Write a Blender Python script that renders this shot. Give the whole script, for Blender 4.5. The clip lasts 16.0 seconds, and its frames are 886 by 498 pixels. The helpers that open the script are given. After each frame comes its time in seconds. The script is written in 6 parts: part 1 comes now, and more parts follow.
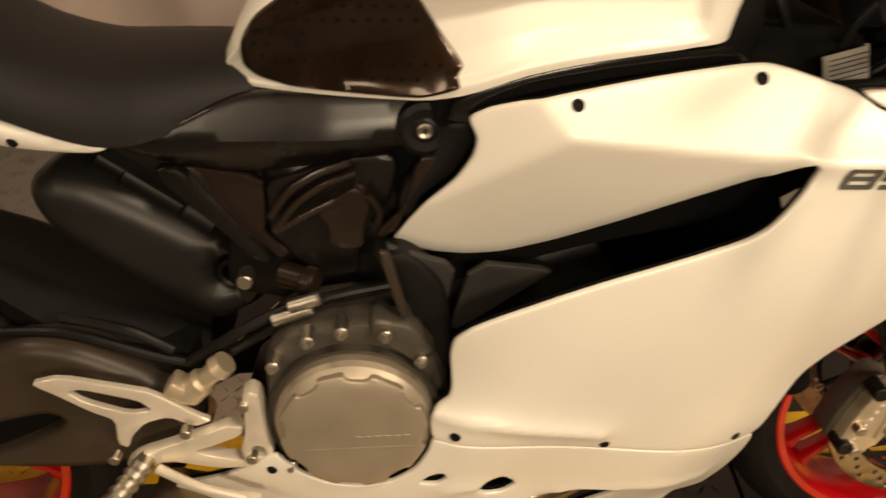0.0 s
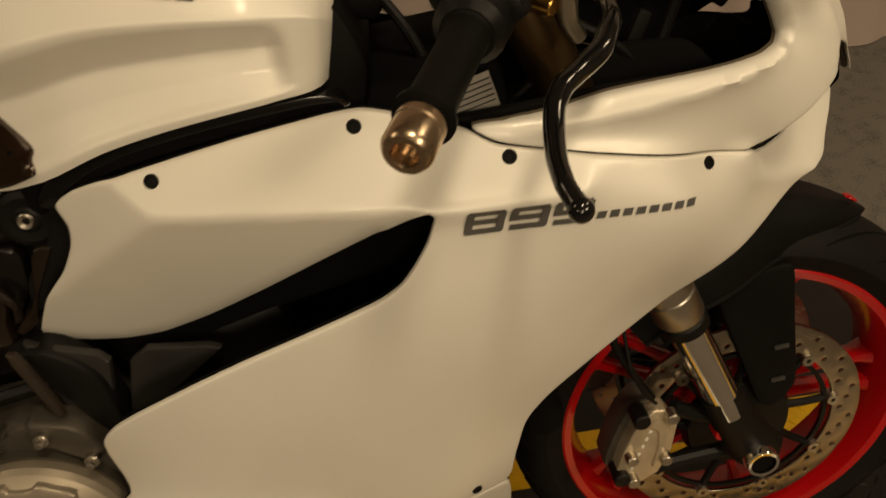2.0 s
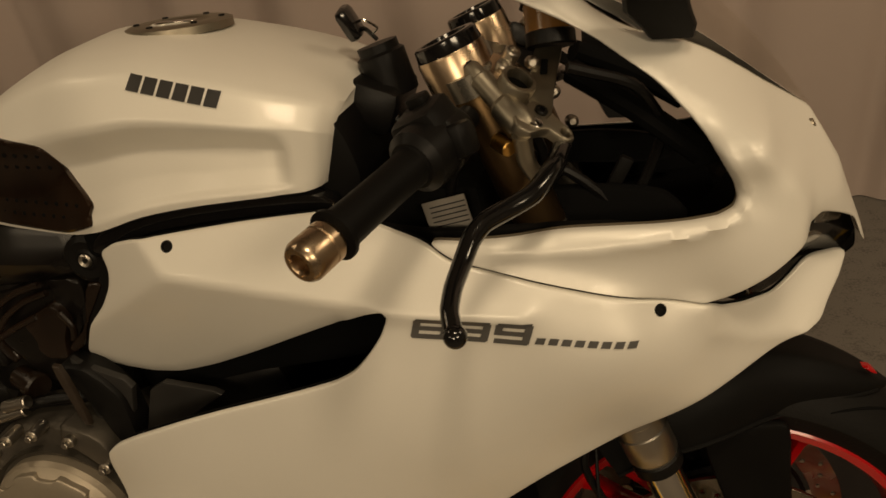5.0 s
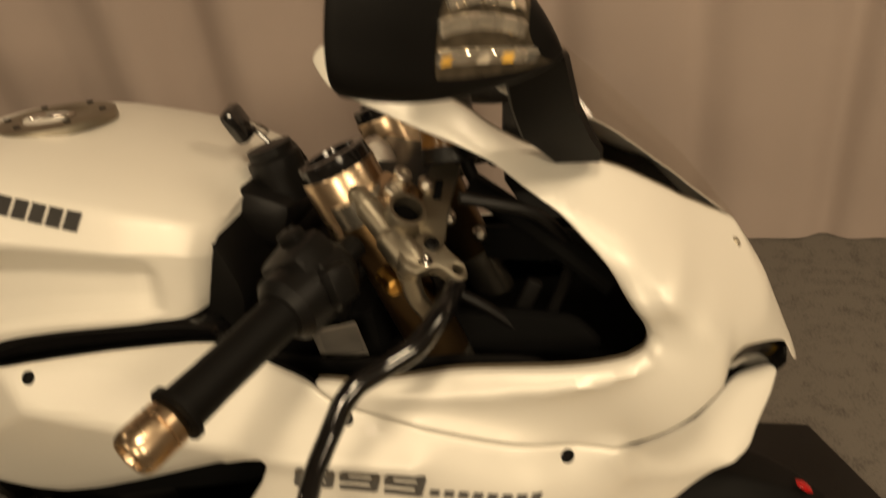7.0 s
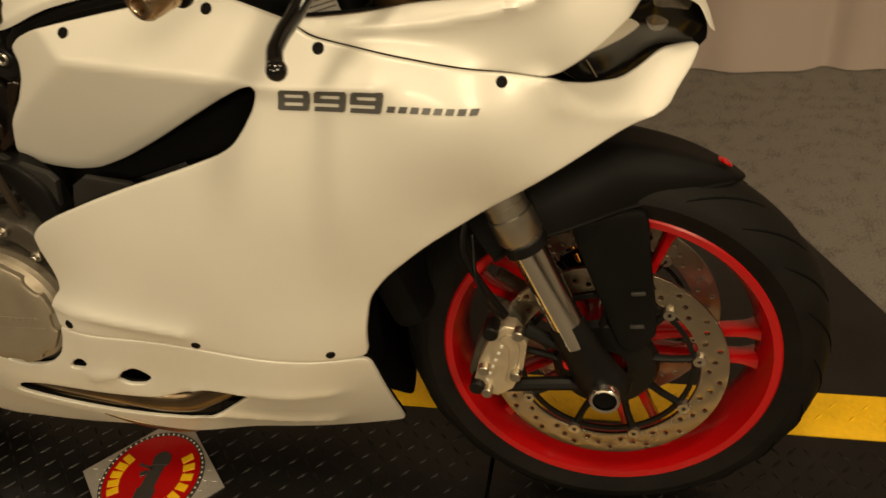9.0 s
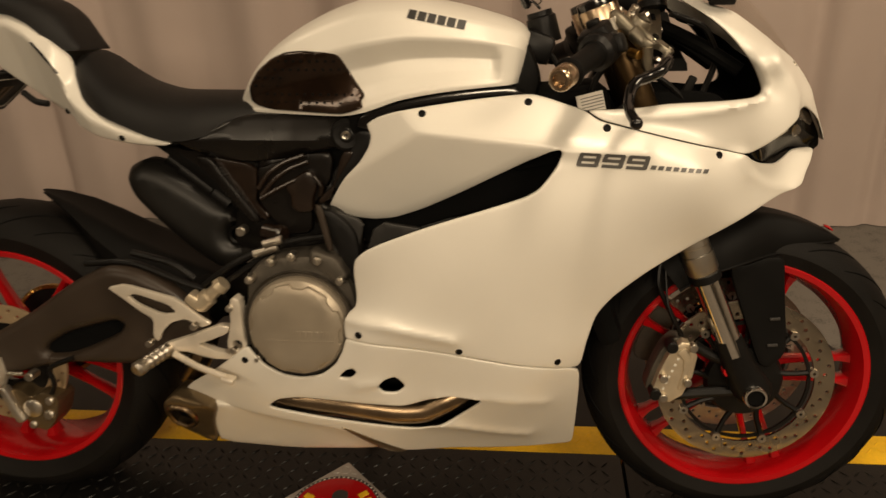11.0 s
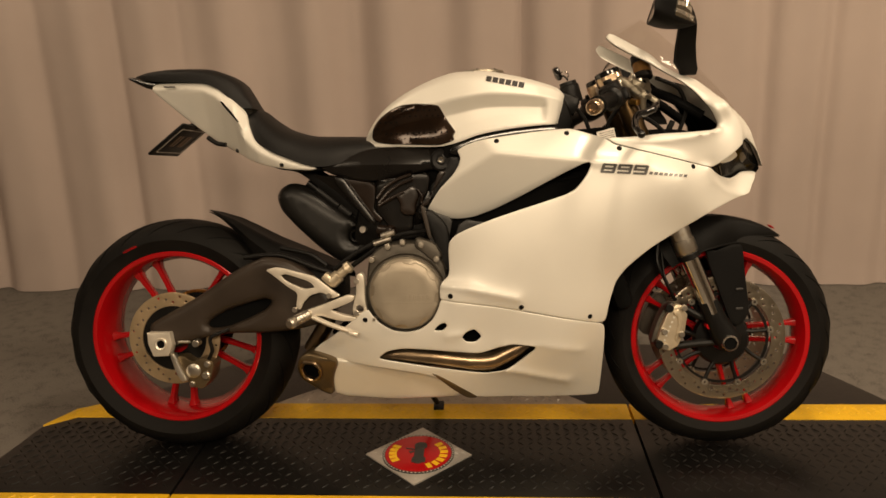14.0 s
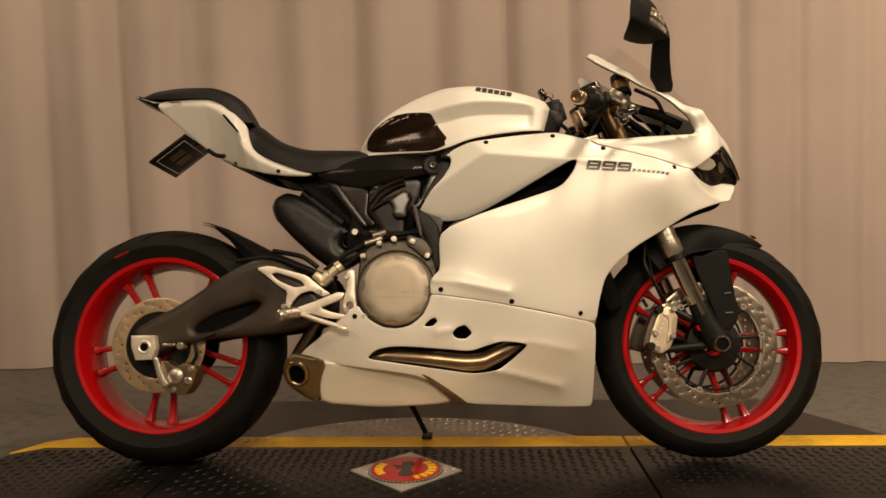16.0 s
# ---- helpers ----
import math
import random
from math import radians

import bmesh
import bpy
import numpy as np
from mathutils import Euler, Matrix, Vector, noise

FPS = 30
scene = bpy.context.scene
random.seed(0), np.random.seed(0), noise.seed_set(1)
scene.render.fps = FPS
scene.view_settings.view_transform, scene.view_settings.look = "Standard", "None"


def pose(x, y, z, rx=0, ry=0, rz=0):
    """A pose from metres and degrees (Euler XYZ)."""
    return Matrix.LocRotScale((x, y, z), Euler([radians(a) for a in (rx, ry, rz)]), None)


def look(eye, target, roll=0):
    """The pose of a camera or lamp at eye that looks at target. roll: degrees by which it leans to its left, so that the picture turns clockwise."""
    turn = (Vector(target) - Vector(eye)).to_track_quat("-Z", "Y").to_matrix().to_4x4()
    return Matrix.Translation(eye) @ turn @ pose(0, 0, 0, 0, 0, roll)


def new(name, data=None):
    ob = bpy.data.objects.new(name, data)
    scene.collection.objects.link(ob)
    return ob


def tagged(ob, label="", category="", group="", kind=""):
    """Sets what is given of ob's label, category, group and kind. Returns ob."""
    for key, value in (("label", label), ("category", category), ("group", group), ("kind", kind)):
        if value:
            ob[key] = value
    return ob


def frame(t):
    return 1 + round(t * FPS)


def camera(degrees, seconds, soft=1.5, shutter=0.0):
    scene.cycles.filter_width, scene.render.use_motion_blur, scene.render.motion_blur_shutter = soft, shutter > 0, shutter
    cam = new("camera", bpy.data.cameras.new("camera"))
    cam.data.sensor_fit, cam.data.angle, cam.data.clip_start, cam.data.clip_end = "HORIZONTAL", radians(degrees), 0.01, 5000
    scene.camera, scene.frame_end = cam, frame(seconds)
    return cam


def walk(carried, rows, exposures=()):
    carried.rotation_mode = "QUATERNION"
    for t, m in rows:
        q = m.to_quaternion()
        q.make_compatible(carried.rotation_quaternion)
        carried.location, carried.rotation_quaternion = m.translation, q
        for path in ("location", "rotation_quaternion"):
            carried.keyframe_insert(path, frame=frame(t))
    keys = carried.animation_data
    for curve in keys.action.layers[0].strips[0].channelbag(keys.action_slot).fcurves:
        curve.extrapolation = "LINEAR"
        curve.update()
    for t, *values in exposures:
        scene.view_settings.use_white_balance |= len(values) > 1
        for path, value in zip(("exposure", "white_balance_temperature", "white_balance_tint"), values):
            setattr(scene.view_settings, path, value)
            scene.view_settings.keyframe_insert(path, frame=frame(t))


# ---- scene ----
cam = camera(59.8, 16.0, shutter=0.5)
PATH = [
    (0, (0.708, -0.666, 1.19), (0.767, 0.827, -0.14), -0.6),
    (0.5, (0.836, -0.712, 1.21), (0.868, 0.829, -0.064), -2.2),
    (1, (0.925, -0.727, 1.229), (0.969, 0.837, -0.016), -3.9),
    (1.5, (1.012, -0.667, 1.193), (1.059, 0.857, -0.101), -7.0),
    (2, (1.065, -0.598, 1.177), (1.107, 0.891, -0.158), -7.9),
    (2.5, (1.103, -0.563, 1.185), (1.072, 0.947, -0.126), -5.5),
    (3, (1.13, -0.574, 1.207), (0.931, 0.962, -0.058), -7.3),
    (3.2, (1.132, -0.583, 1.2), (0.948, 0.973, -0.044), -6.4),
    (5.3, (1.288, -0.629, 1.235), (0.884, 0.963, 0.094), -8.0),
    (5.5, (1.299, -0.599, 1.246), (0.936, 0.999, 0.1), -7.8),
    (6, (1.309, -0.529, 1.298), (0.934, 1.112, 0.218), -5.6),
    (6.5, (1.308, -0.48, 1.324), (0.909, 1.151, 0.237), -5.7),
    (7, (1.332, -0.494, 1.273), (0.982, 1.102, 0.119), -7.1),
    (7.5, (1.39, -0.581, 1.197), (0.989, 0.933, -0.048), -9.2),
    (7.7, (1.41, -0.627, 1.183), (1.035, 0.86, -0.101), -8.8),
    (8, (1.443, -0.654, 1.151), (1.063, 0.784, -0.186), -8.1),
    (8.5, (1.471, -0.69, 1.128), (1.01, 0.714, -0.22), -11.7),
    (9, (1.44, -0.749, 1.137), (0.996, 0.705, -0.162), -9.6),
    (9.5, (1.32, -0.82, 1.156), (1.009, 0.72, -0.082), -6.2),
    (10, (1.178, -0.935, 1.188), (0.968, 0.672, 0.016), -5.6),
    (10.2, (1.143, -0.997, 1.187), (0.933, 0.671, 0.104), -4.8),
    (12.3, (0.882, -1.639, 1.187), (0.732, 0.176, 0.361), -0.1),
    (12.5, (0.884, -1.69, 1.201), (0.729, 0.135, 0.398), -1.0),
    (13, (0.85, -1.791, 1.206), (0.732, 0.07, 0.485), -1.8),
    (13.5, (0.837, -1.859, 1.167), (0.766, 0.019, 0.483), -1.3),
    (14, (0.836, -1.923, 1.095), (0.714, -0.006, 0.539), -1.6),
    (14.5, (0.85, -1.965, 1.0), (0.761, -0.016, 0.559), -0.0),
    (15, (0.837, -1.975, 0.844), (0.753, 0.001, 0.544), -1.4),
    (15.5, (0.846, -1.988, 0.727), (0.784, 0.004, 0.553), -0.2),
    (16, (0.821, -2.022, 0.674), (0.74, -0.027, 0.557), -0.9),
]
EXPOSURE = [(0.0, 0.18, 6500, 10), (1.0, -0.31, 6600, 9), (1.5, -0.6, 6700, 8), (2.0, -0.85, 6800, 6), (2.5, -1.02, 6850, 5), (3.0, -1.07, 6850, 5), (5.5, -1.02, 6800, 8), (6.5, -0.58, 6700, 9), (7.0, -0.42, 6850, 7), (7.5, -0.53, 7100, 5), (8.0, -0.68, 6950, 1), (9.0, -0.38, 6800, 2), (10.0, -0.26, 6450, 6), (12.5, -0.4, 6450, 10), (13.0, -0.25, 6450, 10), (14.0, -0.1, 6500, 10), (16.0, -0.05, 6500, 11)]
walk(cam, [(t, look(eye, target, roll)) for t, eye, target, roll in PATH], EXPOSURE)

from mathutils.geometry import delaunay_2d_cdt as delaunay

# ---- world and lights ----
world = bpy.data.worlds.new("room_world")
scene.world = world
world.use_nodes = True
world.node_tree.nodes["Background"].inputs["Color"].default_value = (1.0, 0.80, 0.58, 1)
world.node_tree.nodes["Background"].inputs["Strength"].default_value = 0.03


def area_lamp(name, eye, target, width, height, watts, colour):
    data = bpy.data.lights.new(name, "AREA")
    data.shape, data.size, data.size_y, data.energy, data.color = "RECTANGLE", width, height, watts, colour
    ob = new(name, data)
    ob.matrix_world = look(eye, target)
    return ob


WARM = (1.0, 0.79, 0.545)
area_lamp("unseen_lamp", (1.45, -0.8, 2.75), (1.40, -0.7, 0), 0.32, 0.32, 28, WARM)
area_lamp("unseen_lamp", (-1.6, -3.0, 2.75), (-0.6, -1.4, 0.3), 1.2, 0.6, 24, WARM)
area_lamp("unseen_lamp", (3.3, -2.6, 2.75), (2.0, -0.8, 0.5), 1.2, 0.6, 76, WARM)
area_lamp("unseen_lamp", (1.0, -4.6, 2.75), (0.8, -1.5, 0.4), 1.2, 0.6, 88, WARM)
# two added lamps, no known source: they brighten drape and floor behind the bike
area_lamp("unseen_lamp", (3.3, 0.1, 2.75), (2.9, 1.0, 0), 0.8, 0.4, 27, WARM)
area_lamp("unseen_lamp", (-1.3, 0.1, 2.75), (-1.0, 1.0, 0), 0.8, 0.4, 13, WARM)


# ---- materials ----
def material(name, colour, rough=0.5, metal=0.0, coat=0.0, mottle=0.15, scale=30.0, bump=0.0, bump_scale=200.0, spec=0.5, fine=0.0, detail_scale=None):
    """A surface with two scales of colour variation, uneven gloss and fine relief."""
    m = bpy.data.materials.new(name)
    m.use_nodes = True
    t = m.node_tree
    b = t.nodes["Principled BSDF"]
    b.inputs["Metallic"].default_value = metal
    b.inputs["Coat Weight"].default_value = coat
    b.inputs["Coat Roughness"].default_value = 0.06
    b.inputs["Specular IOR Level"].default_value = spec
    co = t.nodes.new("ShaderNodeTexCoord")
    n1 = t.nodes.new("ShaderNodeTexNoise")
    n1.inputs["Scale"].default_value, n1.inputs["Detail"].default_value = scale, 4
    n2 = t.nodes.new("ShaderNodeTexNoise")
    n2.inputs["Scale"].default_value, n2.inputs["Detail"].default_value = detail_scale or scale * 12, 3
    t.links.new(co.outputs["Object"], n1.inputs["Vector"])
    t.links.new(co.outputs["Object"], n2.inputs["Vector"])
    add = t.nodes.new("ShaderNodeMath")
    add.operation = "MULTIPLY_ADD"
    add.inputs[1].default_value = fine
    t.links.new(n2.outputs["Fac"], add.inputs[0])
    t.links.new(n1.outputs["Fac"], add.inputs[2])
    ramp = t.nodes.new("ShaderNodeValToRGB")
    lo, hi = 0.3 + fine * 0.4, 0.7 + fine * 0.6
    ramp.color_ramp.elements[0].position, ramp.color_ramp.elements[1].position = lo, min(hi, 1.0)
    dark = [max(0.0, c * (1 - mottle)) for c in colour]
    lite = [min(1.0, c * (1 + mottle * 0.6)) for c in colour]
    ramp.color_ramp.elements[0].color, ramp.color_ramp.elements[1].color = (*dark, 1), (*lite, 1)
    t.links.new(add.outputs[0], ramp.inputs["Fac"])
    t.links.new(ramp.outputs["Color"], b.inputs["Base Color"])
    rr = t.nodes.new("ShaderNodeMapRange")
    rr.inputs["To Min"].default_value, rr.inputs["To Max"].default_value = max(0.02, rough * 0.8), min(1.0, rough * 1.2)
    t.links.new(n1.outputs["Fac"], rr.inputs["Value"])
    t.links.new(rr.outputs["Result"], b.inputs["Roughness"])
    if bump:
        nb = t.nodes.new("ShaderNodeTexNoise")
        nb.inputs["Scale"].default_value, nb.inputs["Detail"].default_value = bump_scale, 2
        t.links.new(co.outputs["Object"], nb.inputs["Vector"])
        bp = t.nodes.new("ShaderNodeBump")
        bp.inputs["Strength"].default_value, bp.inputs["Distance"].default_value = bump, 0.002
        t.links.new(nb.outputs["Fac"], bp.inputs["Height"])
        t.links.new(bp.outputs["Normal"], b.inputs["Normal"])
    return m


PEARL = material("pearl_white_paint", (0.80, 0.77, 0.70), 0.46, 0.18, 0.16, 0.05, 4, fine=0.3, detail_scale=900)
BLACK = material("satin_black_plastic", (0.0055, 0.005, 0.0047), 0.40, mottle=0.3, spec=0.22, scale=12, bump=0.15, bump_scale=700)
MATT = material("matt_black_plastic", (0.0048, 0.0044, 0.0041), 0.55, mottle=0.3, spec=0.11, scale=9, bump=0.08, bump_scale=900)
# near-black that puts the shade of hollows into backing sheets and gap strips
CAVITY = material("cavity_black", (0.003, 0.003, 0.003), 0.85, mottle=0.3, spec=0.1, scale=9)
GLOSSBLACK = material("gloss_black_plastic", (0.006, 0.0055, 0.0055), 0.14, mottle=0.3, scale=9, coat=0.3)
RUBBER = material("tyre_rubber", (0.007, 0.0062, 0.0056), 0.62, mottle=0.35, spec=0.14, scale=14, bump=0.25, bump_scale=400)
RED = material("red_wheel_paint", (0.40, 0.0025, 0.005), 0.24, 0.0, 0.3, 0.1, 6)
SEAT = material("seat_vinyl", (0.0075, 0.0068, 0.0064), 0.50, mottle=0.25, spec=0.28, scale=10, bump=0.35, bump_scale=1200)
STEEL = material("bare_steel", (0.50, 0.46, 0.40), 0.34, 1.0, mottle=0.2, scale=18, bump=0.1, bump_scale=500)
ALU = material("cast_aluminium", (0.62, 0.58, 0.52), 0.42, 1.0, mottle=0.15, scale=20, bump=0.2, bump_scale=600)
DISC = material("brake_disc_steel", (0.40, 0.345, 0.27), 0.28, 1.0, mottle=0.18, scale=9, bump=0.1, bump_scale=600)
CHROME = material("polished_chrome", (0.75, 0.72, 0.68), 0.10, 1.0, mottle=0.05, scale=9)
ENGINE = material("grey_engine_casting", (0.10, 0.088, 0.072), 0.42, 0.6, mottle=0.2, scale=18, bump=0.25, bump_scale=700)
COVER = material("bronze_grey_cover", (0.40, 0.345, 0.27), 0.42, 0.6, mottle=0.12, scale=12, bump=0.12, bump_scale=800)
BRONZE = material("heat_tinted_exhaust", (0.30, 0.22, 0.14), 0.30, 1.0, mottle=0.4, scale=16)
CHAMPAGNE = material("silver_silencer_paint", (0.74, 0.70, 0.62), 0.40, 0.35, mottle=0.06, scale=9, bump=0.05)
CARPET = material("grey_carpet", (0.145, 0.130, 0.115), 0.95, mottle=0.30, scale=22, bump=0.9, bump_scale=350, fine=1.0, detail_scale=160, spec=0.1)
DECK = material("black_rubber_deck", (0.0065, 0.006, 0.0057), 0.32, mottle=0.5, spec=0.34, scale=7, bump=0.3, bump_scale=300)
YELLOW = material("yellow_safety_paint", (0.84, 0.49, 0.010), 0.42, mottle=0.22, scale=9, bump=0.3, bump_scale=300, fine=0.4)
TREAD = material("diamond_tread_metal", (0.55, 0.52, 0.48), 0.40, 0.6, mottle=0.25, scale=9)
CURTAIN = material("mauve_grey_curtain", (0.46, 0.375, 0.335), 0.9, mottle=0.10, scale=1.3, bump=0.5, bump_scale=900, spec=0.15)
WALL = material("painted_wall", (0.42, 0.38, 0.33), 0.8, mottle=0.08, scale=2)
INK = material("dark_grey_decal", (0.055, 0.052, 0.050), 0.35, 0.3, mottle=0.1, scale=30)
DECAL = material("grey_decal", (0.13, 0.125, 0.12), 0.35, 0.4, mottle=0.1, scale=30)
GOLD = material("gold_anodised_metal", (0.55, 0.32, 0.09), 0.3, 1.0, mottle=0.1, scale=20)
PERCH = material("grey_bronze_metal", (0.37, 0.33, 0.26), 0.42, 1.0, mottle=0.15, scale=20)
CLEARFACET = material("cut_lens_facet", (0.90, 0.84, 0.74), 0.05, 0.86, mottle=0.2, scale=60)
LAMPGLASS = material("dark_lamp_glass", (0.005, 0.0045, 0.004), 0.16, mottle=0.2, scale=20, spec=0.35)
LAMPEDGE = material("smoky_lamp_plastic", (0.12, 0.10, 0.078), 0.16, mottle=0.4, scale=35, coat=0.4)
FORKALU = material("grey_anodised_fork", (0.36, 0.33, 0.28), 0.26, 0.9, mottle=0.15, scale=12)
KNEEGRIP = material("brown_glossy_knee_grip", (0.030, 0.016, 0.009), 0.17, 0.6, mottle=0.5, scale=22, coat=0.35)
BAREND = material("bronze_bar_end", (0.58, 0.44, 0.30), 0.28, 1.0, mottle=0.2, scale=30)
AMBER = material("amber_fluid_pot", (0.20, 0.10, 0.03), 0.22, mottle=0.2, scale=20)
CALIPER = material("champagne_caliper", (0.66, 0.56, 0.41), 0.36, 0.7, mottle=0.15, scale=25, bump=0.1, bump_scale=500)
SMOKE = bpy.data.materials.new("clear_screen")
SMOKE.use_nodes = True
tree = SMOKE.node_tree
tree.nodes.remove(tree.nodes["Principled BSDF"])
clear, gloss, mix = tree.nodes.new("ShaderNodeBsdfTransparent"), tree.nodes.new("ShaderNodeBsdfGlossy"), tree.nodes.new("ShaderNodeMixShader")
clear.inputs["Color"].default_value, gloss.inputs["Roughness"].default_value, mix.inputs["Fac"].default_value = (0.97, 0.96, 0.94, 1), 0.04, 0.05
tree.links.new(clear.outputs[0], mix.inputs[1])
tree.links.new(gloss.outputs[0], mix.inputs[2])
tree.links.new(mix.outputs[0], tree.nodes["Material Output"].inputs["Surface"])
OLIVETRIM = material("olive_bronze_trim", (0.17, 0.125, 0.07), 0.34, 0.75, mottle=0.25, scale=14)
STANCHION = material("chromed_stanchion", (0.80, 0.77, 0.72), 0.09, 1.0, mottle=0.05, scale=9)
# bronze darkened in its base colour to stand for the shadow of the clamps
SLEEVE = material("bronze_anodised_sleeve", (0.10, 0.062, 0.028), 0.36, 0.9, mottle=0.1, scale=20)
PLATE = material("dull_tread_plate", (0.46, 0.43, 0.385), 0.36, 0.85, mottle=0.25, scale=9)
FOOTALU = material("pale_anodised_aluminium", (0.80, 0.73, 0.62), 0.36, 0.55, mottle=0.1, scale=20)
BROWN = material("brown_black_gloss_plastic", (0.014, 0.008, 0.005), 0.26, mottle=0.4, spec=0.5, scale=14)
SHIELD = material("satin_dark_grey_shield", (0.0085, 0.0078, 0.007), 0.40, mottle=0.25, spec=0.4, scale=9, bump=0.08, bump_scale=900)
SWING = material("brown_black_swingarm", (0.034, 0.024, 0.017), 0.42, mottle=0.2, spec=0.4, scale=10)
COVERS = material("dark_brown_glossy_plastic", (0.0055, 0.0043, 0.0036), 0.28, mottle=0.4, spec=0.42, scale=14)
DARKGREY = material("dark_grey_plastic", (0.022, 0.0205, 0.019), 0.40, mottle=0.2, spec=0.4, scale=12)
NOSELINER = material("dark_olive_liner", (0.12, 0.098, 0.068), 0.5, mottle=0.2, scale=12)
REARDISC = material("tan_brake_disc", (0.56, 0.42, 0.26), 0.32, 0.65, mottle=0.2, scale=9)
LUG = material("black_rubber_lugs", (0.009, 0.0083, 0.0076), 0.38, mottle=0.3, spec=0.22, scale=9)
LENS_BASE = material("dim_lens_bowl", (0.15, 0.125, 0.092), 0.12, 0.7, mottle=0.5, scale=70)


# ---- mesh tools ----
def part(name, bm, mat, parent=None, label="", angle=32):
    """Links a bmesh as one mesh object under a thing or part."""
    me = bpy.data.meshes.new(name)
    bmesh.ops.recalc_face_normals(bm, faces=bm.faces)
    bm.to_mesh(me)
    bm.free()
    me.materials.append(mat)
    for p in me.polygons:
        p.use_smooth = True
    me.set_sharp_from_angle(angle=radians(angle))
    ob = new(name, me)
    if parent:
        ob.parent = parent
    if label:
        tagged(ob, label)
    return ob


def cut(points, rounds=2, closed=True):
    """Corner cutting: a smooth line through a coarse outline."""
    pts = [Vector(p) for p in points]
    for k in range(rounds):
        q = 0.17 if k == 0 else 0.25
        out = [] if closed else [pts[0]]
        for i in range(len(pts) if closed else len(pts) - 1):
            a, b = pts[i], pts[(i + 1) % len(pts)]
            out += [a.lerp(b, q), a.lerp(b, 1 - q)]
        if not closed:
            out.append(pts[-1])
        pts = out
    return pts


def resample(pts, step, closed=True):
    out = []
    n = len(pts) if closed else len(pts) - 1
    for i in range(n):
        a, b = pts[i], pts[(i + 1) % len(pts)]
        k = max(1, int((b - a).length / step + 0.5))
        out += [a.lerp(b, j / k) for j in range(k)]
    if not closed:
        out.append(pts[-1])
    return out


def inside(poly, q):
    """Which of the points q lie in the polygon."""
    poly, res = np.asarray(poly), np.zeros(len(q), bool)
    a, b = poly, np.roll(poly, -1, 0)
    for (ax, ay), (bx, by) in zip(a, b):
        hit = (ay > q[:, 1]) != (by > q[:, 1])
        if by != ay:
            res ^= hit & (q[:, 0] < (bx - ax) * (q[:, 1] - ay) / (by - ay) + ax)
    return res


def distance(poly, q, closed=True):
    """Distance of the points q from a line of points."""
    poly = np.asarray(poly)
    a = poly if closed else poly[:-1]
    b = np.roll(poly, -1, 0) if closed else poly[1:]
    best = np.full(len(q), 9.0)
    for p0, p1 in zip(a, b):
        d = p1 - p0
        u = np.clip(((q - p0) @ d) / max(d @ d, 1e-12), 0, 1)
        best = np.minimum(best, np.linalg.norm(q - p0 - u[:, None] * d, axis=1))
    return best


class Depth:
    """A smooth half-width over the side view, through a few given widths, with soft ridges."""

    def __init__(self, widths, ridges=(), soft=1e-6):
        p = np.array(widths, float)
        self.c, n = p[:, :2], len(p)
        m = np.zeros((n + 3, n + 3))
        m[:n, :n] = self.kernel(self.c) + soft * np.eye(n)
        m[:n, n], m[:n, n + 1 :] = 1, self.c
        m[n:, :n] = m[:n, n:].T
        self.ridges = ridges
        self.w = np.linalg.solve(m, np.r_[p[:, 2] - self.crests(self.c), 0, 0, 0])

    def kernel(self, q):
        d = np.linalg.norm(q[:, None] - self.c[None], axis=2) + 1e-9
        return d * d * np.log(d)

    def crests(self, q):
        y = np.zeros(len(q))
        for line, height, width in self.ridges:
            y = y + height * np.exp(-distance(line, q, False) / width)
        return y

    def __call__(self, q):
        return self.kernel(q) @ self.w[:-3] + self.w[-3] + q @ self.w[-2:] + self.crests(q)


